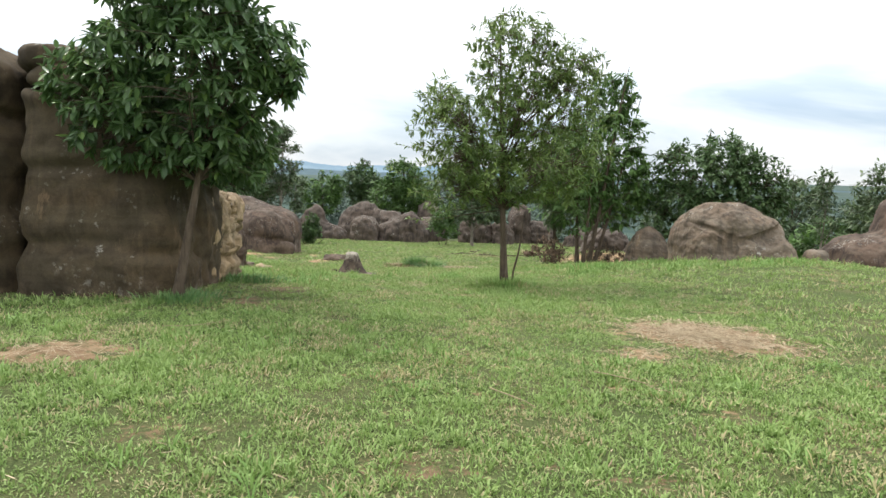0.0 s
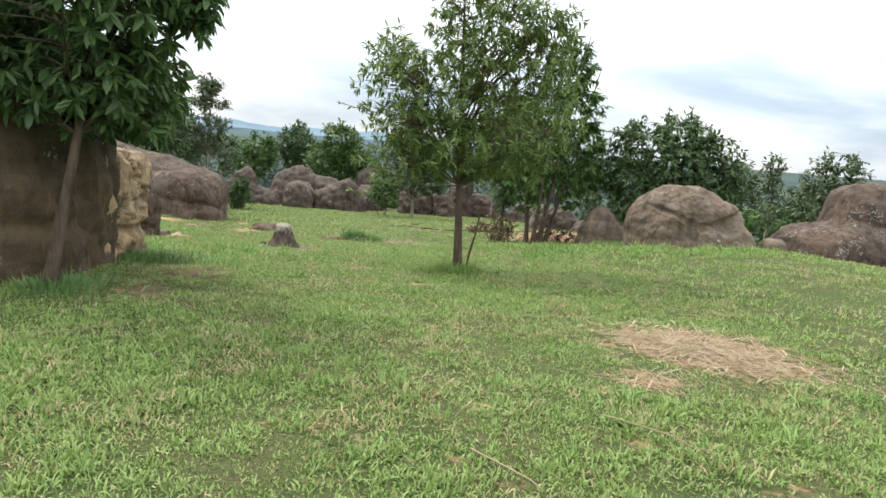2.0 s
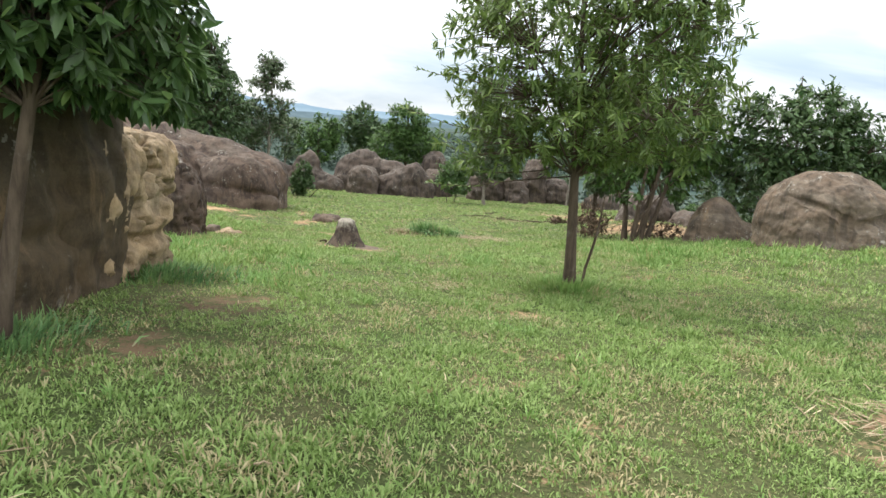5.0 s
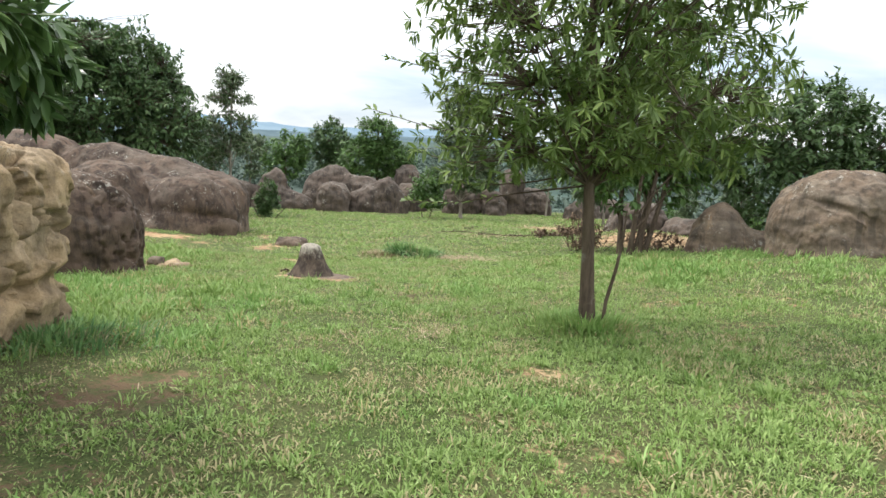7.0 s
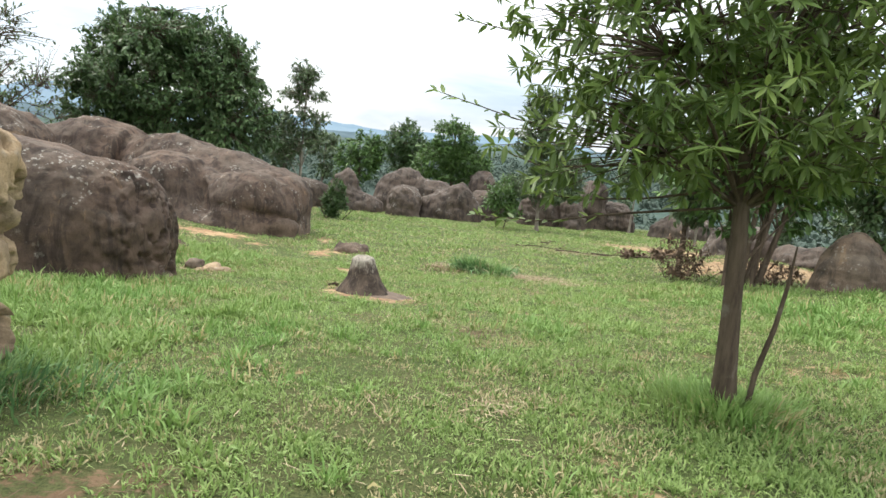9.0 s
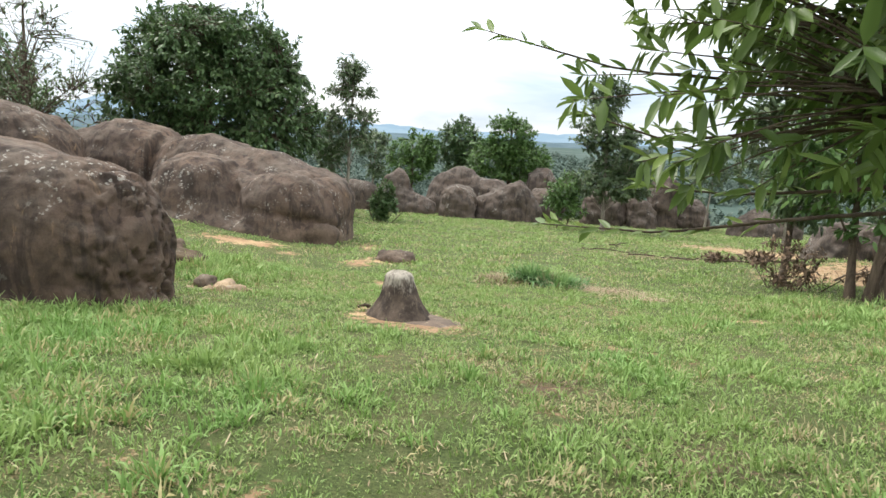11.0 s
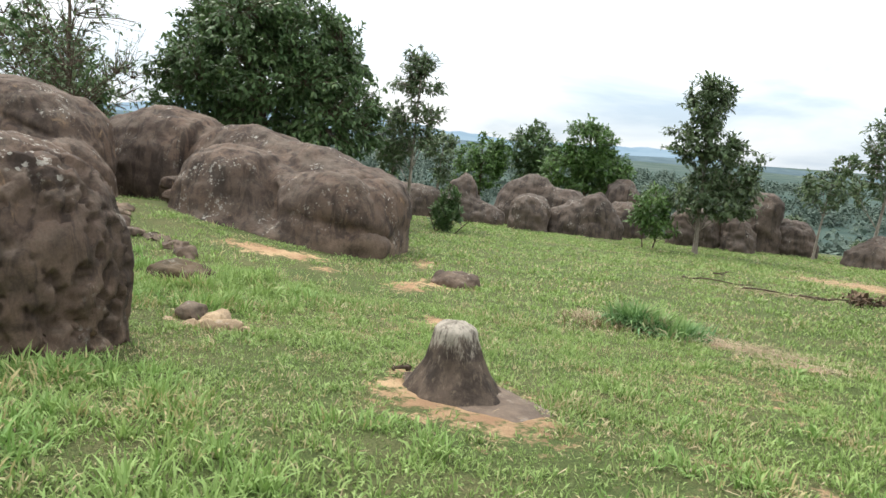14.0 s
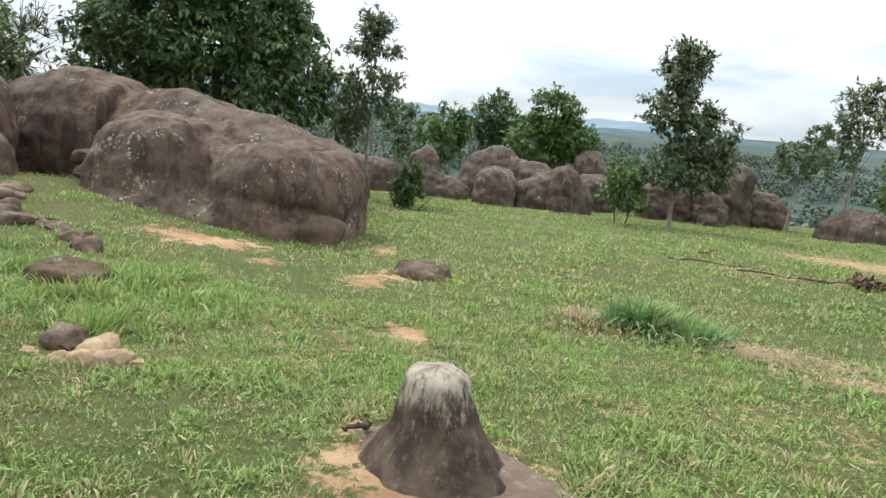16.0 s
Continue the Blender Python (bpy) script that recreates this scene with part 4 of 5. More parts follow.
tree("tree", "slim tree with dark foliage in a thicket", 4.0, 23.4, 5.4, 0.07, [(0, 0, 3.6, 1.2, 1.1, 1.5, 3), (0.2, 0, 2.0, 0.9, 0.9, 0.8, 1)],
     520, 10, (0.22, 0.075), LEAF_GREY, BARK, 15, (0.2, 0.3), 0.5, 14, False, 0.4, 1, 0.3, 0.4)
tree("tree", "dense dark evergreen tree behind a big tan boulder", 9.3, 21.8, 4.7, 0.15, [(-0.7, 0, 2.9, 1.7, 1.5, 1.4, 4), (0.9, 0, 2.6, 1.4, 1.3, 1.2, 3), (-1.4, 0, 2.0, 1.2, 1.2, 1.3, 2), (0.2, 0, 3.6, 1.0, 0.9, 0.8, 1.5), (1.6, 0.2, 1.9, 0.9, 1.0, 1.1, 1.5)],
     1500, 11, (0.17, 0.075), LEAF_DARK, BARK, 16, (0, 0), 0.3, 26, False, 0.5, 2, 0.2, 0.4)

# --- trees beyond the boulders
tree("tree", "large round dark-leaved tree behind a long boulder", -13.6, 33.0, 7.6, 0.28, [(0, 0, 5.0, 3.9, 3.3, 2.5, 7), (-2.3, 0, 3.8, 1.8, 2.2, 1.9, 2.2), (2.7, 0, 3.6, 2.0, 2.2, 2.0, 2.5), (-0.8, 0, 6.4, 2.3, 2.0, 1.4, 2.2), (1.6, 0, 5.9, 1.8, 2.0, 1.4, 1.5)],
     4600, 13, (0.21, 0.088), LEAF_DARK, BARK, 17, (0, 0), 0.45, 40, False, 0.7, 1, 0.2, 0.5)
tree("tree", "sparse bare-branched tree with few leaves", -18.0, 29.0, 7.2, 0.16, [(0, 0, 5.2, 2.2, 2.0, 2.0, 3), (0.8, 0, 3.6, 2.2, 2.0, 1.4, 2), (-1.0, 0, 3.8, 1.6, 2.0, 1.4, 1.5)],
     950, 3, (0.17, 0.07), LEAF_GREY, BARK, 18, (0.1, 0), 0.2, 80, False, 0.3, 1, 0.2, 0.4)
tree("tree", "tall slender tree with feathery open crown", -9.5, 37.2, 7.0, 0.085, [(0.1, 0, 6.3, 0.8, 0.8, 0.5, 2), (0, 0, 5.4, 1.2, 1.1, 0.4, 2), (0.1, 0, 4.4, 1.25, 1.1, 0.45, 2), (-0.7, 0, 3.3, 0.9, 0.9, 0.9, 2), (0.5, 0, 3.5, 0.7, 0.8, 0.5, 1)],
     520, 9, (0.22, 0.075), LEAF_GREY, BARK_PALE, 19, (0.2, 0), 0.3, 20, False, 0.2, 1, 0.3, 0.4)
tree("tree", "slim tree with light crown at the slope's edge", -10.6, 38.4, 4.6, 0.06, [(-0.1, 0, 3.1, 0.9, 0.9, 1.5, 3)], 180, 8, (0.26, 0.09), LEAF_GREY, BARK_PALE, 20, (0, 0), 0.3, 10, False, 0.2, 1, 0.3, 0.4)
tree("tree", "small round-topped tree on a thin trunk", -10.6, 45.0, 4.6, 0.07, [(0, 0, 3.7, 1.2, 1.1, 0.9, 3), (0.4, 0, 2.2, 0.7, 0.7, 0.5, 1)], 170, 8, (0.3, 0.1), LEAF_GREY, BARK_PALE, 21, (0.3, 0), 0.3, 10, False, 0.2, 1, 0.35, 0.4)
tree("shrub", "small dense dark green shrub in the meadow", -7.15, 34.6, 1.75, 0.04, [(0, 0, 0.6, 0.55, 0.5, 0.65, 3), (0.1, 0, 1.2, 0.38, 0.35, 0.55, 1.5)], 230, 9, (0.2, 0.06), LEAF_DARK, BARK, 22, (0.1, 0), -0.3, 10, False, 0.3, 2, 0.1, 0.3, category="shrub")
tree("tree", "light green bushy tree behind the boulders", -10.4, 55.0, 5.6, 0.12, [(0, 0, 3.4, 1.9, 1.7, 1.9, 3), (1.2, 0, 4.2, 0.9, 0.9, 1.2, 1)], 650, 10, (0.27, 0.11), LEAF_FRESH, BARK, 23, (0, 0), 0.3, 16, False, 0.5, 1, 0.2, 0.5)
tree("tree", "dark rounded tree standing above the boulders", -7.3, 57.0, 7.2, 0.15, [(0, 0, 5.3, 1.7, 1.6, 1.7, 4), (0.3, 0, 3.0, 1.5, 1.4, 1.4, 2)], 800, 10, (0.28, 0.115), LEAF_DARK, BARK, 24, (0, 0), 0.3, 16, False, 0.6, 1, 0.2, 0.5)
tree("tree", "broad fresh green tree behind the boulders", -3.3, 51.0, 6.4, 0.16, [(0, 0, 4.8, 1.6, 1.5, 1.5, 3), (-0.9, 0, 3.4, 1.9, 1.7, 1.4, 3), (1.0, 0, 3.3, 1.7, 1.6, 1.4, 3)], 1250, 10, (0.26, 0.105), LEAF_FRESH, BARK, 25, (0, 0), 0.3, 22, False, 0.6, 1, 0.2, 0.5)
tree("tree", "tall irregular tree with a narrow open top", 1.75, 39.0, 6.2, 0.085, [(-0.2, 0, 5.7, 1.0, 1.0, 1.1, 3), (-0.4, 0, 4.3, 1.3, 1.1, 0.8, 2), (0.7, 0, 3.5, 1.3, 1.2, 1.1, 3), (0.2, 0, 2.2, 1.7, 1.4, 0.9, 3), (1.3, 0, 2.3, 0.9, 0.9, 0.9, 1)], 1250, 10, (0.21, 0.085), LEAF_GREY, BARK_PALE, 26, (-0.2, 0), 0.3, 34, False, 0.2, 1, 0.2, 0.45)
tree("tree", "small leafy tree at the meadow's far edge", -0.1, 38.4, 2.5, 0.045, [(0, 0, 1.75, 0.75, 0.7, 0.65, 3), (0.4, 0, 1.0, 0.7, 0.7, 0.5, 1.5), (-0.4, 0, 1.2, 0.45, 0.5, 0.4, 1)], 260, 9, (0.2, 0.07), LEAF_FRESH, BARK, 27, (0, 0), 0.3, 12, False, 0.4, 2, 0.2, 0.3)
tree("tree", "thin tree with a small open crown", 7.2, 44.0, 4.5, 0.06, [(0, 0, 3.2, 1.1, 1.0, 0.9, 3), (0.7, 0, 4.3, 0.5, 0.5, 0.5, 0.6)], 200, 8, (0.24, 0.09), LEAF_GREY, BARK_PALE, 28, (0.2, 0), 0.3, 10, False, 0.3, 1, 0.3, 0.4)
tree("tree", "tall open-crowned tree at the slope's edge", 10.4, 47.0, 7.4, 0.09, [(0.2, 0, 5.6, 1.5, 1.3, 1.5, 3), (-0.6, 0, 3.9, 1.1, 1.1, 1.0, 1.5)], 330, 8, (0.28, 0.1), LEAF_GREY, BARK_PALE, 29, (0.4, 0), 0.3, 16, False, 0.3, 1, 0.3, 0.4)
tree("tree", "young tree with bright yellow-green leaves", 8.6, 37.0, 4.6, 0.06, [(0.1, 0, 3.0, 1.15, 1.1, 1.2, 3), (-0.3, 0, 1.9, 0.9, 0.9, 0.6, 1.5)], 420, 10, (0.22, 0.085), LEAF_FRESH, BARK_PALE, 30, (0.1, 0), 0.4, 14, False, 0.3, 1, 0.3, 0.4)
tree("tree", "dark tree behind humped boulders", -27.0, 36.0, 8.0, 0.2, [(0, 0, 5.4, 3.0, 2.6, 2.4, 3), (2.2, 0, 4.0, 1.8, 1.8, 1.6, 1.5)], 700, 9, (0.34, 0.13), LEAF_DARK, BARK, 31, (0, 0), 0.3, 22, False, 0.5, 1, 0.2, 0.5)

tree("tree", "bushy grey-green tree on the slope below the meadow", 16.4, 24.0, 4.9, 0.08, [(0, 0, 3.4, 1.2, 1.1, 1.4, 3), (0.3, 0, 1.8, 1.3, 1.2, 1.1, 2)], 460, 10, (0.2, 0.08), LEAF_GREY, BARK, 33, (0.1, 0), 0.2, 16, False, 0.4, 2, 0.15, 0.4)
tree("tree", "slim pale tree on the slope below the meadow", 14.9, 25.5, 4.5, 0.05, [(0, 0, 3.5, 0.55, 0.55, 0.9, 2), (0.1, 0, 2.2, 0.6, 0.6, 0.6, 1)], 110, 8, (0.2, 0.08), LEAF_GREY, BARK_PALE, 34, (0.1, 0), 0.2, 10, False, 0.3, 1, 0.3, 0.35)
tree("tree", "rounded dark tree on the slope below the meadow", 20.5, 22.0, 5.6, 0.1, [(0, 0, 3.8, 1.6, 1.5, 1.5, 3), (0.2, 0, 2.2, 1.6, 1.5, 1.2, 2)], 520, 10, (0.22, 0.09), LEAF_DARK, BARK, 35, (0.1, 0), 0.2, 16, False, 0.4, 1, 0.15, 0.4)

# --- bushes and trees on the flanks below the meadow
FLANK = "bushes on the slope below the meadow"
bush_a = tree("bush", "rounded green bush on the slope below the meadow", 18.0, 26.0, 2.6, 0.06, [(0, 0, 1.3, 1.3, 1.2, 1.2, 3), (0.8, 0.2, 0.9, 0.9, 0.9, 0.8, 1)], 260, 9, (0.26, 0.11), LEAF_FRESH, BARK, 41, (0, 0), 0.1, 10, False, 0.5, 2, 0.1, 0.4, FLANK, "bush")
bush_b = tree("bush", "dark bushy young tree on the slope below the meadow", 19.5, 30.0, 4.6, 0.08, [(0, 0, 2.9, 1.2, 1.2, 1.6, 3), (0.3, 0, 1.3, 1.2, 1.2, 1.0, 2)], 300, 9, (0.28, 0.11), LEAF_GREY, BARK, 42, (0.2, 0), 0.2, 12, False, 0.4, 1, 0.15, 0.4, FLANK, "bush")
rb = np.random.default_rng(5)
for k in range(96):
    if k < 60:
        bx, by = 15.5 + 45 * rb.random() ** 1.4, 16 + rb.uniform(0, 50)
        bx += (by - 17) * 0.12
    else:
        bx, by = rb.uniform(-34, 26), 57 + rb.uniform(0, 40)
    foot = spot(bx, by)
    foot.z = float(land(np.array([foot.x]), np.array([foot.y]))[0][0]) - 0.05
    sc = rb.uniform(0.6, 1.25)
    copy_thing(bush_a if rb.random() < 0.5 else bush_b, Matrix.Translation(foot) @ pose(0, 0, 0, 0, 0, rb.uniform(0, 360)) @ Matrix.Scale(sc, 4))

# --- far woods on the plain: too many to count
rw = np.random.default_rng(9)
nw = 8500
az = np.radians(rw.uniform(-60, 70, nw))
dw = 105 + 900 * rw.random(nw) ** 1.8
wx, wy = np.sin(az) * dw, np.cos(az) * dw
wz, wo = land(wx, wy)
keep = (wo > 14) & (fbm2(wx * 0.012, wy * 0.012, 3) > -0.35)
wx, wy, wz = wx[keep], wy[keep], wz[keep]
per = 64
cw = np.repeat(np.stack([wx, wy, wz], -1), per, 0)
tall = np.repeat(rw.uniform(3.0, 7.0, len(wx)) * np.clip(np.hypot(wx, wy) / 120, 0.8, 1.7), per)
dirs = unit(len(cw), rw)
dirs[:, 2] = np.abs(dirs[:, 2])
cw = cw + dirs * np.stack([tall * 0.5, tall * 0.5, tall], -1) * rw.uniform(0.6, 1.0, len(cw))[:, None]
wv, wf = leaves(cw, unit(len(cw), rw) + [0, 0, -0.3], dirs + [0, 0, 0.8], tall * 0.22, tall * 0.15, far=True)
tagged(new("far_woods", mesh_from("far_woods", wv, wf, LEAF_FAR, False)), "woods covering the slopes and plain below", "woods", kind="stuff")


# ---------------------------------------------------------------- grass, straw and small growth
def blades(px, py, height, width, r, lay=0.5, way=None):
    """Bent grass blades rooted at plan places; way: the angle to which each one bends."""
    n = len(px)
    root = np.stack([px, py, rise(px, py) - 0.01], -1)
    a = r.uniform(0, 2 * math.pi, n) if way is None else way
    out = np.stack([np.cos(a), np.sin(a), np.zeros(n)], -1)
    b = a + r.normal(size=n) * 0.5
    side = np.stack([-np.sin(b), np.cos(b), r.normal(size=n) * 0.3], -1)
    th = np.radians(lay * r.uniform(15, 85, n))
    h, w = height[:, None], width[:, None]
    up = np.array([0, 0, 1.0])
    mid = root + up * h * (0.55 * np.cos(th * 0.6))[:, None] + out * h * (0.55 * np.sin(th * 0.6))[:, None]
    tip = mid + up * h * (0.45 * np.cos(th * 1.25))[:, None] + out * h * (0.45 * np.sin(th * 1.25))[:, None]
    v = np.stack([root - side * w * 0.35, root + side * w * 0.35, mid + side * w * 0.5, mid - side * w * 0.5, tip], 1).reshape(-1, 3)
    k = np.arange(n)[:, None] * 5
    f = np.concatenate([k + [0, 1, 2], k + [0, 2, 3], k + [3, 2, 4]])
    return to_world(v), f


def clear_of_rocks(px, py):
    """True where no boulder stands."""
    ok = np.ones(len(px), bool)
    for cx, cy, a, b in ((-4.72, 9.95, 0.95, 1.45), (-7.3, 9.8, 1.6, 1.5), (-4.5, 10.8, 0.75, 0.85), (-6.85, 16.55, 1.45, 0.85), (-9.2, 25.3, 3.2, 1.4), (8.05, 18.2, 1.5, 1.3), (-2.42, 17.4, 0.35, 0.32)):
        ok &= ((px - cx) / a) ** 4 + ((py - cy) / b) ** 4 > 1
    return ok


def sow(name, label, n, per, box, size, wide, material, seed, lay=0.6, keep=None, loose=0.35):
    """n tufts of grass, each of per blades that spread from its middle."""
    r = np.random.default_rng(seed)
    px, py = r.uniform(box[0], box[1], n), r.uniform(box[2], box[3], n)
    ok = (bareness(px, py) + 0.25 * fbm2(px * 5, py * 5, 2) < 0.42 + 0.25 * r.random(n) ** 3) & clear_of_rocks(px, py)
    edge = np.minimum.reduce([px - box[0], box[1] - px, py - box[2], box[3] - py])
    ok &= r.random(n) < 0.05 + edge / 0.9
    if keep is not None:
        ok &= keep(px, py, r)
    px, py = px[ok], py[ok]
    patch = np.clip(0.5 + 0.9 * fbm2(px * 0.55, py * 0.55, 3, 0.5, 9.0), 0, 1)
    patch = 0.45 * patch + 0.55 * np.clip(0.5 + 1.0 * fbm2(px * 3.2, py * 3.2, 2, 0.5, 12.0), 0, 1)
    grow = (0.5 + 1.0 * patch) * r.uniform(0.7, 1.35, len(px))
    m = np.maximum(2, np.round(per * r.uniform(0.5, 1.4, len(px)) * (0.6 + 0.8 * patch)).astype(int))
    k = np.repeat(np.arange(len(px)), m)
    h = r.uniform(*size, len(k)) * grow[k]
    a = r.uniform(0, 2 * math.pi, len(k))
    d = np.abs(r.normal(size=len(k))) * loose * size[1]
    v, f = blades(px[k] + np.cos(a) * d, py[k] + np.sin(a) * d, h, r.uniform(*wide, len(k)) * (0.7 + 0.4 * grow[k]), r, lay, a + r.normal(size=len(k)) * 0.6)
    return tagged(new(name, mesh_from(name, v, f, material, False)), label, "grass", kind="stuff")


def thin(px, py, r):
    """Broken into clumps with worn gaps between them."""
    return 0.6 * fbm2(px * 1.3, py * 1.3, 3, 0.5, 4.0) + 0.6 * fbm2(px * 5.0, py * 5.0, 2, 0.5, 7.0) > r.uniform(-1.3, 0.0, len(px))


sow("grass", "short trodden meadow grass with dry blades", 68000, 7, (-4.9, 4.9, 0.6, 13.0), (0.03, 0.064), (0.0048, 0.0105), GRASS, 51, 1.15, thin, 0.5)
sow("grass", "short meadow grass around low stones", 38000, 7, (-7.9, 4.4, 12.1, 21.5), (0.04, 0.085), (0.0055, 0.011), GRASS, 52, 1.1, thin, 0.5)
sow("grass", "meadow grass beside the boulders", 32000, 7, (-10.5, 12.5, 1.0, 24.5), (0.045, 0.09), (0.008, 0.014), GRASS, 53, 1.1, lambda x, y, r: (x > 4.0 - 0.8 * r.random(len(x))) | (x < -4.3 + 0.8 * r.random(len(x))) | (y > 20.2 + r.random(len(x))), 0.8)
sow("grass", "green grass of the far meadow", 24000, 7, (-14.0, 14.0, 23.0, 48.0), (0.05, 0.1), (0.013, 0.024), GRASS, 54, 1.1, None, 1.2)
sow("lush_grass", "taller lush grass along the shady side", 3600, 12, (-6.5, -1.2, 10.5, 16.8), (0.08, 0.17), (0.008, 0.015), GRASS_LUSH, 55, 1.0, lambda x, y, r: fbm2(x * 1.6, y * 1.6, 3) + 0.5 * fbm2(x * 5, y * 5, 2) > -0.05 + 0.26 * (x + 3.2))
sow("lush_grass", "scattered clumps of broad-bladed grass beside the worn line", 2200, 12, (-1.4, 4.2, 12.8, 20.5), (0.07, 0.16), (0.008, 0.015), GRASS_LUSH, 58, 1.05, lambda x, y, r: fbm2(x * 1.5, y * 1.5, 3, 0.5, 14.0) + 0.5 * fbm2(x * 5, y * 5, 2) > 0.2)
sow("lush_grass", "clumps of coarser grass in the trodden meadow", 1900, 10, (-4.9, 4.9, 1.5, 11.0), (0.06, 0.13), (0.007, 0.013), GRASS_LUSH, 59, 1.1, lambda x, y, r: fbm2(x * 1.4, y * 1.4, 3, 0.5, 24.0) + 0.6 * fbm2(x * 4, y * 4, 2) > 0.3)
sow("lush_grass", "taller lush grass in front of the boulders", 3000, 9, (2.5, 10.0, 14.5, 21.5), (0.08, 0.18), (0.01, 0.018), GRASS_LUSH, 56, 0.95, lambda x, y, r: fbm2(x * 1.2, y * 1.2, 3, 0.5, 2.0) > -0.05)
sow("lush_grass", "taller grass around the low mossy slab", 1100, 10, (-8.5, -5.0, 18.0, 21.5), (0.1, 0.2), (0.008, 0.015), GRASS_LUSH, 57, 0.9, lambda x, y, r: fbm2(x * 1.3, y * 1.3, 3, 0.5, 6.0) > -0.1)


def tuft(name, label, x, y, spread, n, height, material, seed, wide=(0.006, 0.014), lay=0.9):
    r = np.random.default_rng(seed)
    px, py = x + r.normal(size=n) * spread, y + r.normal(size=n) * spread
    v, f = blades(px, py, r.uniform(0.5, 1.0, n) * height, r.uniform(*wide, n) * (1 + height), r, lay, np.arctan2(py - y, px - x) + r.normal(size=n) * 0.7)
    return tagged(new(name, mesh_from(name, v, f, material, False)), label, "grass tuft", kind="stuff")


tuft("grass_tuft", "thick grass tuft around the foot of a young tree", 1.2, 12.4, 0.24, 1500, 0.26, GRASS_LUSH, 61)
for k, (x, y, sp, n, hh) in enumerate(((-0.95, 22.1, 0.14, 420, 0.5), (-0.7, 21.95, 0.16, 420, 0.42), (-0.35, 21.75, 0.18, 380, 0.34))):
    tuft("grass_tuft", "bluish green tuft of tall coarse grass", x, y, sp, n, hh, GRASS_TUFT, 62 + 20 * k, (0.012, 0.022), 1.15)
tuft("grass_tuft", "dry pale bundle of cut grass", -1.4, 21.95, 0.28, 700, 0.2, STRAW, 63, (0.006, 0.012), 1.3)
tuft("grass_tuft", "green grass growing in front of a low slab", -6.7, 19.5, 0.22, 420, 0.2, GRASS_LUSH, 66, (0.008, 0.015), 1.0)
# these two take the darker tuft colour to stand in for shade
tuft("grass_tuft", "grass tuft at the foot of a leaning trunk", -3.4, 8.35, 0.28, 900, 0.18, GRASS_TUFT, 64)
tuft("grass_tuft", "grass growing along the pale boulder's foot", -3.55, 11.1, 0.3, 1100, 0.22, GRASS_TUFT, 65)


def straws(name, label, x, y, a, b, turn, n, length, seed, material=STRAW, wide=(0.004, 0.009)):
    """Dry stalks strewn over a patch."""
    r = np.random.default_rng(seed)
    q = r.normal(size=(n, 2)) * 0.5
    c, s = math.cos(radians(turn)), math.sin(radians(turn))
    px, py = x + q[:, 0] * a * c - q[:, 1] * b * s, y + q[:, 0] * a * s + q[:, 1] * b * c
    z = rise(px, py) + r.uniform(0.004, 0.06, n)
    ang = r.uniform(0, 2 * math.pi, n)
    ln = r.uniform(0.3, 1.0, n) * length
    at = to_world(np.stack([px, py, z], -1))
    along = np.stack([np.cos(ang), np.sin(ang), r.normal(size=n) * 0.12], -1)
    v, f = leaves(at, along, np.tile([0.0, 0, 1], (n, 1)), ln, r.uniform(*wide, n), True, 0.2, 0.05)
    return tagged(new(name, mesh_from(name, v, f, material, False)), label, "straw", kind="stuff")


straws("straw", "dry straw strewn over bare red soil", 3.15, 7.65, 1.0, 0.75, -50, 2100, 0.38, 71, wide=(0.005, 0.013))
straws("straw", "dry straw beside a bare soil patch", 2.1, 6.5, 0.4, 0.3, 20, 140, 0.28, 72)
straws("straw", "reddish dry stalks on a worn spot of soil", -0.6, 14.6, 0.4, 0.3, 20, 160, 0.2, 87, DEAD)
straws("straw", "pale cut straw on a worn spot", 0.9, 20.5, 0.6, 0.3, -10, 320, 0.3, 88)
straws("straw", "thin dry straw on red soil", -3.4, 5.6, 0.7, 0.45, 15, 260, 0.3, 73)
straws("straw", "cut dry grass lying in rows", 0.3, 21.4, 1.3, 0.35, -22, 1300, 0.35, 74)
straws("straw", "scattered dry stalks in the short grass", 0.0, 7.0, 4.5, 8.0, 0, 650, 0.15, 75)
straws("straw", "scattered dry stalks around low stones", -2.0, 16.5, 4.5, 6.0, 0, 600, 0.17, 76)
straws("straw", "dry grass under the thicket", 6.6, 24.3, 2.2, 1.2, 0, 1500, 0.4, 77)

# --- dead shrub and fallen wood
tree("dead_shrub", "low shrub with withered brown leaves", 3.75, 22.5, 1.15, 0.02, [(0, 0, 0.6, 0.7, 0.6, 0.55, 1)], 170, 5, (0.11, 0.045), DEAD, BARK, 81, (0, 0), 0.3, 26, False, 0.1, 5, 0.1, 0.3, category="shrub")
tree("dead_shrub", "withered brown branches beside the thicket", 5.5, 22.0, 0.75, 0.02, [(0, 0, 0.35, 0.8, 0.5, 0.32, 1)], 120, 5, (0.11, 0.045), DEAD, BARK, 82, (0, 0), 0.3, 20, False, 0.1, 4, 0.1, 0.25, category="shrub")


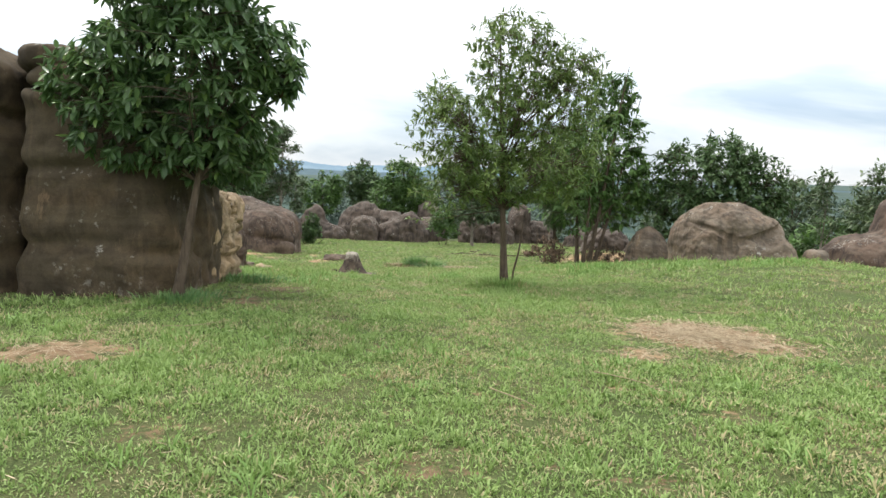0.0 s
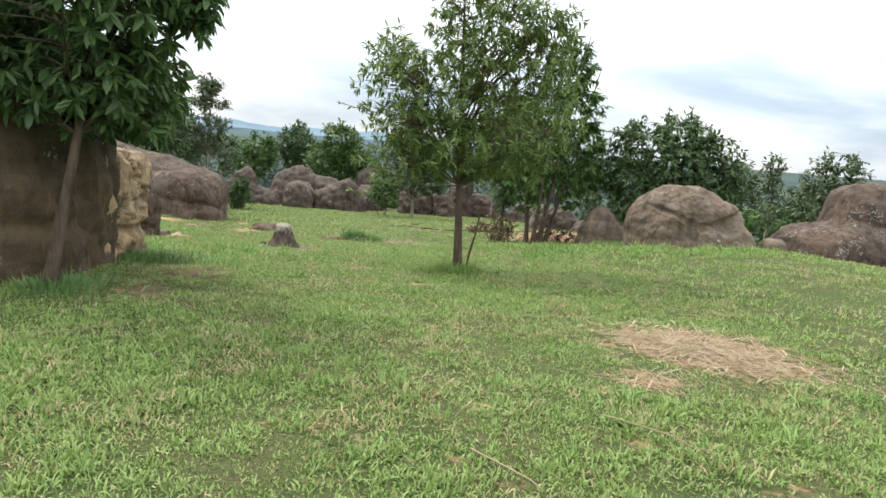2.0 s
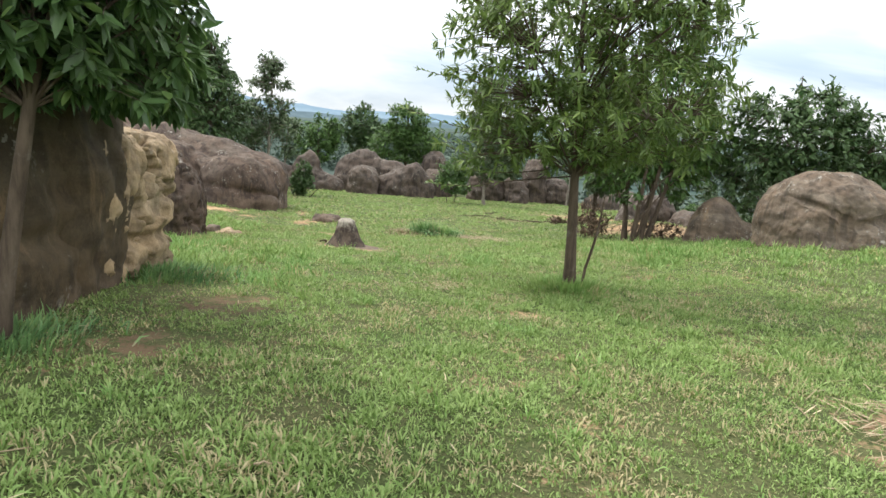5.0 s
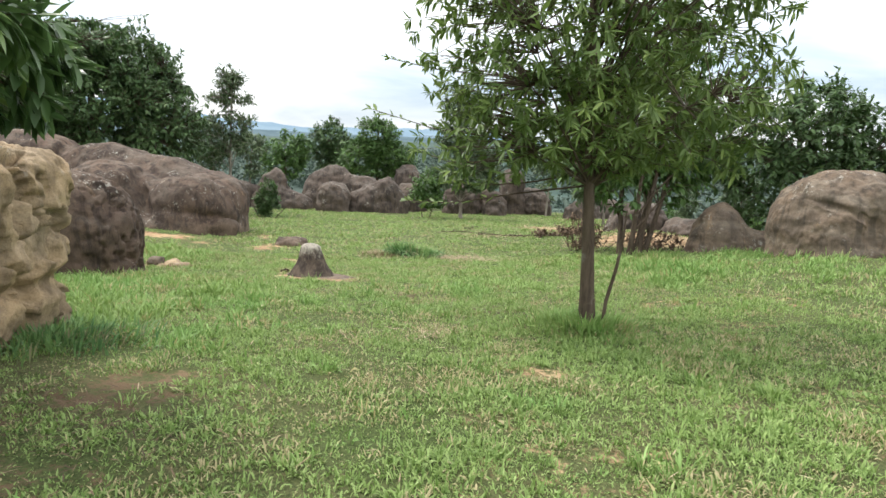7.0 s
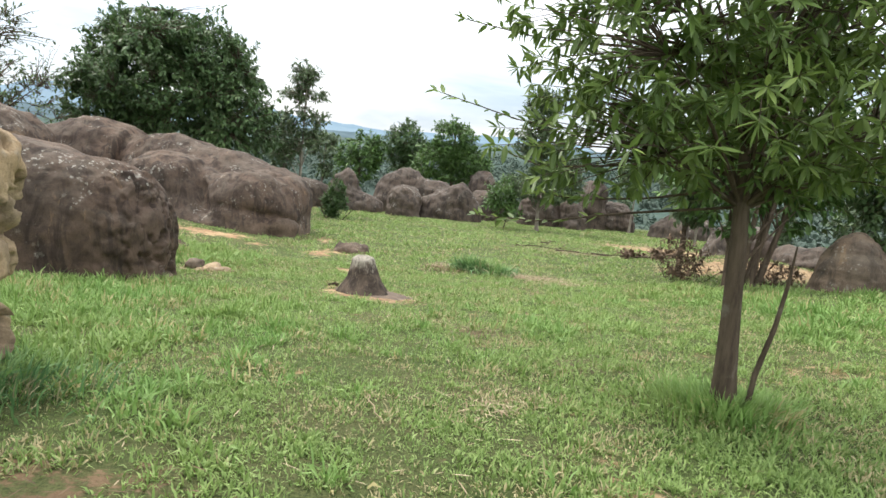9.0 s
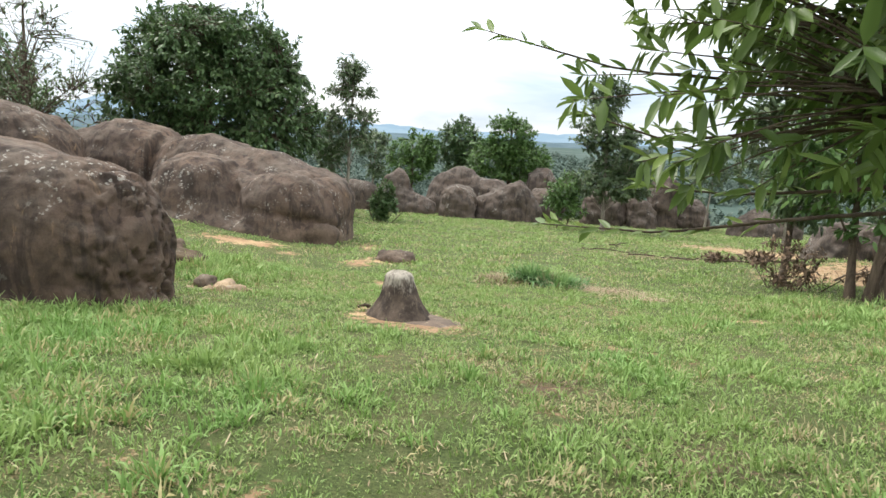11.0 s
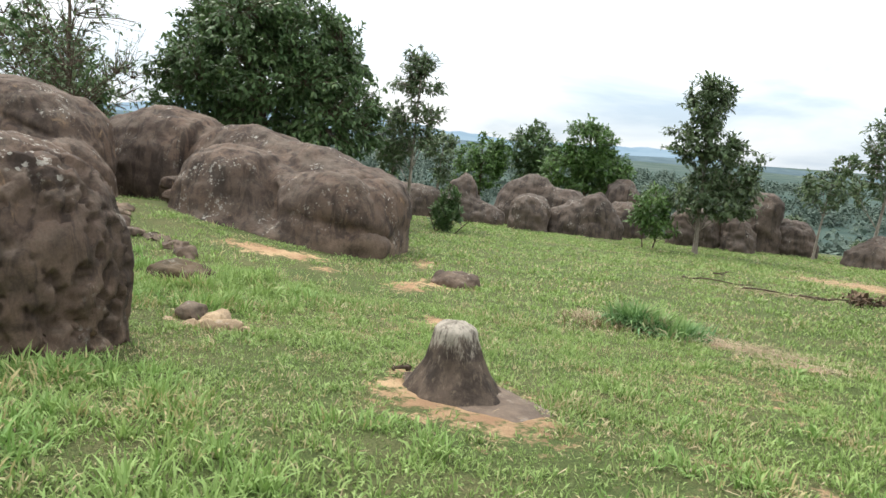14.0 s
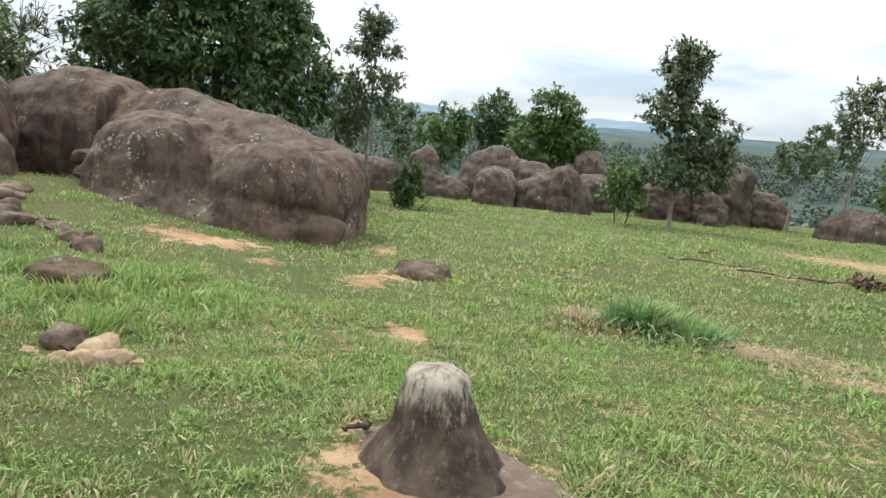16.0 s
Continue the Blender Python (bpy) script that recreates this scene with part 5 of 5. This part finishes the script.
def fallen_branch(x, y, length, turn, seed):
    """A dry branch lying on the turf, with side twigs."""
    r = np.random.default_rng(seed)
    n = 9
    u = np.linspace(0, 1, n)
    a = radians(turn)
    px, py = x + math.cos(a) * length * u, y + math.sin(a) * length * u
    line = np.stack([px, py, rise(px, py) + 0.03 + 0.05 * np.abs(np.sin(u * 5 + seed))], -1)
    line[:, :2] += np.cumsum(r.normal(size=(n, 2)) * 0.03, 0)
    o = np.array(spot(x, y))
    ob = new("fallen_branch", mesh_from("fallen_branch", *(lambda vf: (vf[0] - o, vf[1]))(tube(to_world(line), np.linspace(0.024, 0.008, n), 6)), BARK))
    ob.location = o.tolist()
    for k in range(6):
        p = line[r.integers(1, n)]
        side = r.choice([-0.8, 0.8])
        d = np.array([math.cos(a + side), math.sin(a + side), r.uniform(0.05, 0.6)]) * r.uniform(0.12, 0.3) * min(1.0, length)
        v, f = tube(to_world(np.stack([p, p + d * 0.5 + [0, 0, 0.02], p + d])), (0.008, 0.005, 0.003), 4)
        part("twig", mesh_from("twig", v - o, f, BARK), ob)
    return tagged(ob, "dry fallen branch lying on the grass", "branch", "fallen branches on the meadow")


for k, (x, y, ln, turn) in enumerate(((0.4, 29.0, 1.6, -20), (1.6, 28.2, 1.8, -25), (2.6, 27.6, 1.5, -15), (3.4, 27.4, 1.4, 10), (3.8, 27.0, 1.3, -40), (4.4, 27.6, 1.2, 80), (-2.95, 17.75, 0.2, 200), (5.2, 24.0, 1.4, 30), (1.2, 30.5, 1.2, 60))):
    fallen_branch(x, y, ln, turn, 100 + k)
straws("straw", "brown leaf litter and cut stalks in a row", 2.4, 27.8, 2.6, 0.4, -22, 1100, 0.4, 78)
straws("straw", "dry stalks on the far bare strip", 6.3, 32.0, 3.0, 1.2, -30, 1200, 0.5, 79)

for k, (x, y, sx) in enumerate(((3.7, 27.2, 0.45), (4.6, 26.9, 0.5))):
    tree("dead_shrub", "low heap of withered brown leaves and twigs", x, y, 0.35, 0.015, [(0, 0, 0.12, sx, 0.4, 0.12, 1)], 60, 5, (0.14, 0.06), DEAD, BARK, 180 + k, (0, 0), 0.2, 12, False, 0.2, 3, 0.1, 0.25, category="shrub")


STALKS = ((0.4, 5.0, 0.7, 4.56), (1.35, 5.58, 1.86, 5.09), (-1.3, 11.76, -1.14, 11.28), (-1.31, 6.95, -1.2, 7.04), (3.6, 9.2, 4.6, 9.35), (-2.9, 6.6, -2.3, 6.9))


def dry_stalk(x, y, x2, y2, seed):
    """One long pale stalk lying across the turf."""
    r = np.random.default_rng(seed)
    u = np.linspace(0, 1, 7)
    px, py = x + (x2 - x) * u + r.normal(size=7) * 0.012, y + (y2 - y) * u + r.normal(size=7) * 0.012
    line = to_world(np.stack([px, py, rise(px, py) + 0.045 + 0.015 * np.sin(u * 4 + seed)], -1))
    o = np.array(spot(x, y))
    ob = new("dry_stalk", mesh_from("dry_stalk", *(lambda vf: (vf[0] - o, vf[1]))(tube(line, np.linspace(0.006, 0.003, 7), 5)), STRAW))
    ob.location = o.tolist()
    return tagged(ob, "long pale dry stalk lying across the grass", "stalk", "dry stalks in the grass")


for k, ends in enumerate(STALKS):
    dry_stalk(*ends, 300 + k)
straws("leaf_litter", "brown leaf litter on trodden soil", -2.45, 9.4, 0.9, 0.9, 30, 620, 0.11, 84, DEAD)
straws("leaf_litter", "grey dry stalks on a worn spot", -0.5, 12.0, 0.3, 0.5, 0, 150, 0.14, 85)
straws("leaf_litter", "reddish dry stalks on a worn spot", 0.2, 13.3, 0.6, 0.4, 0, 200, 0.12, 86, DEAD)
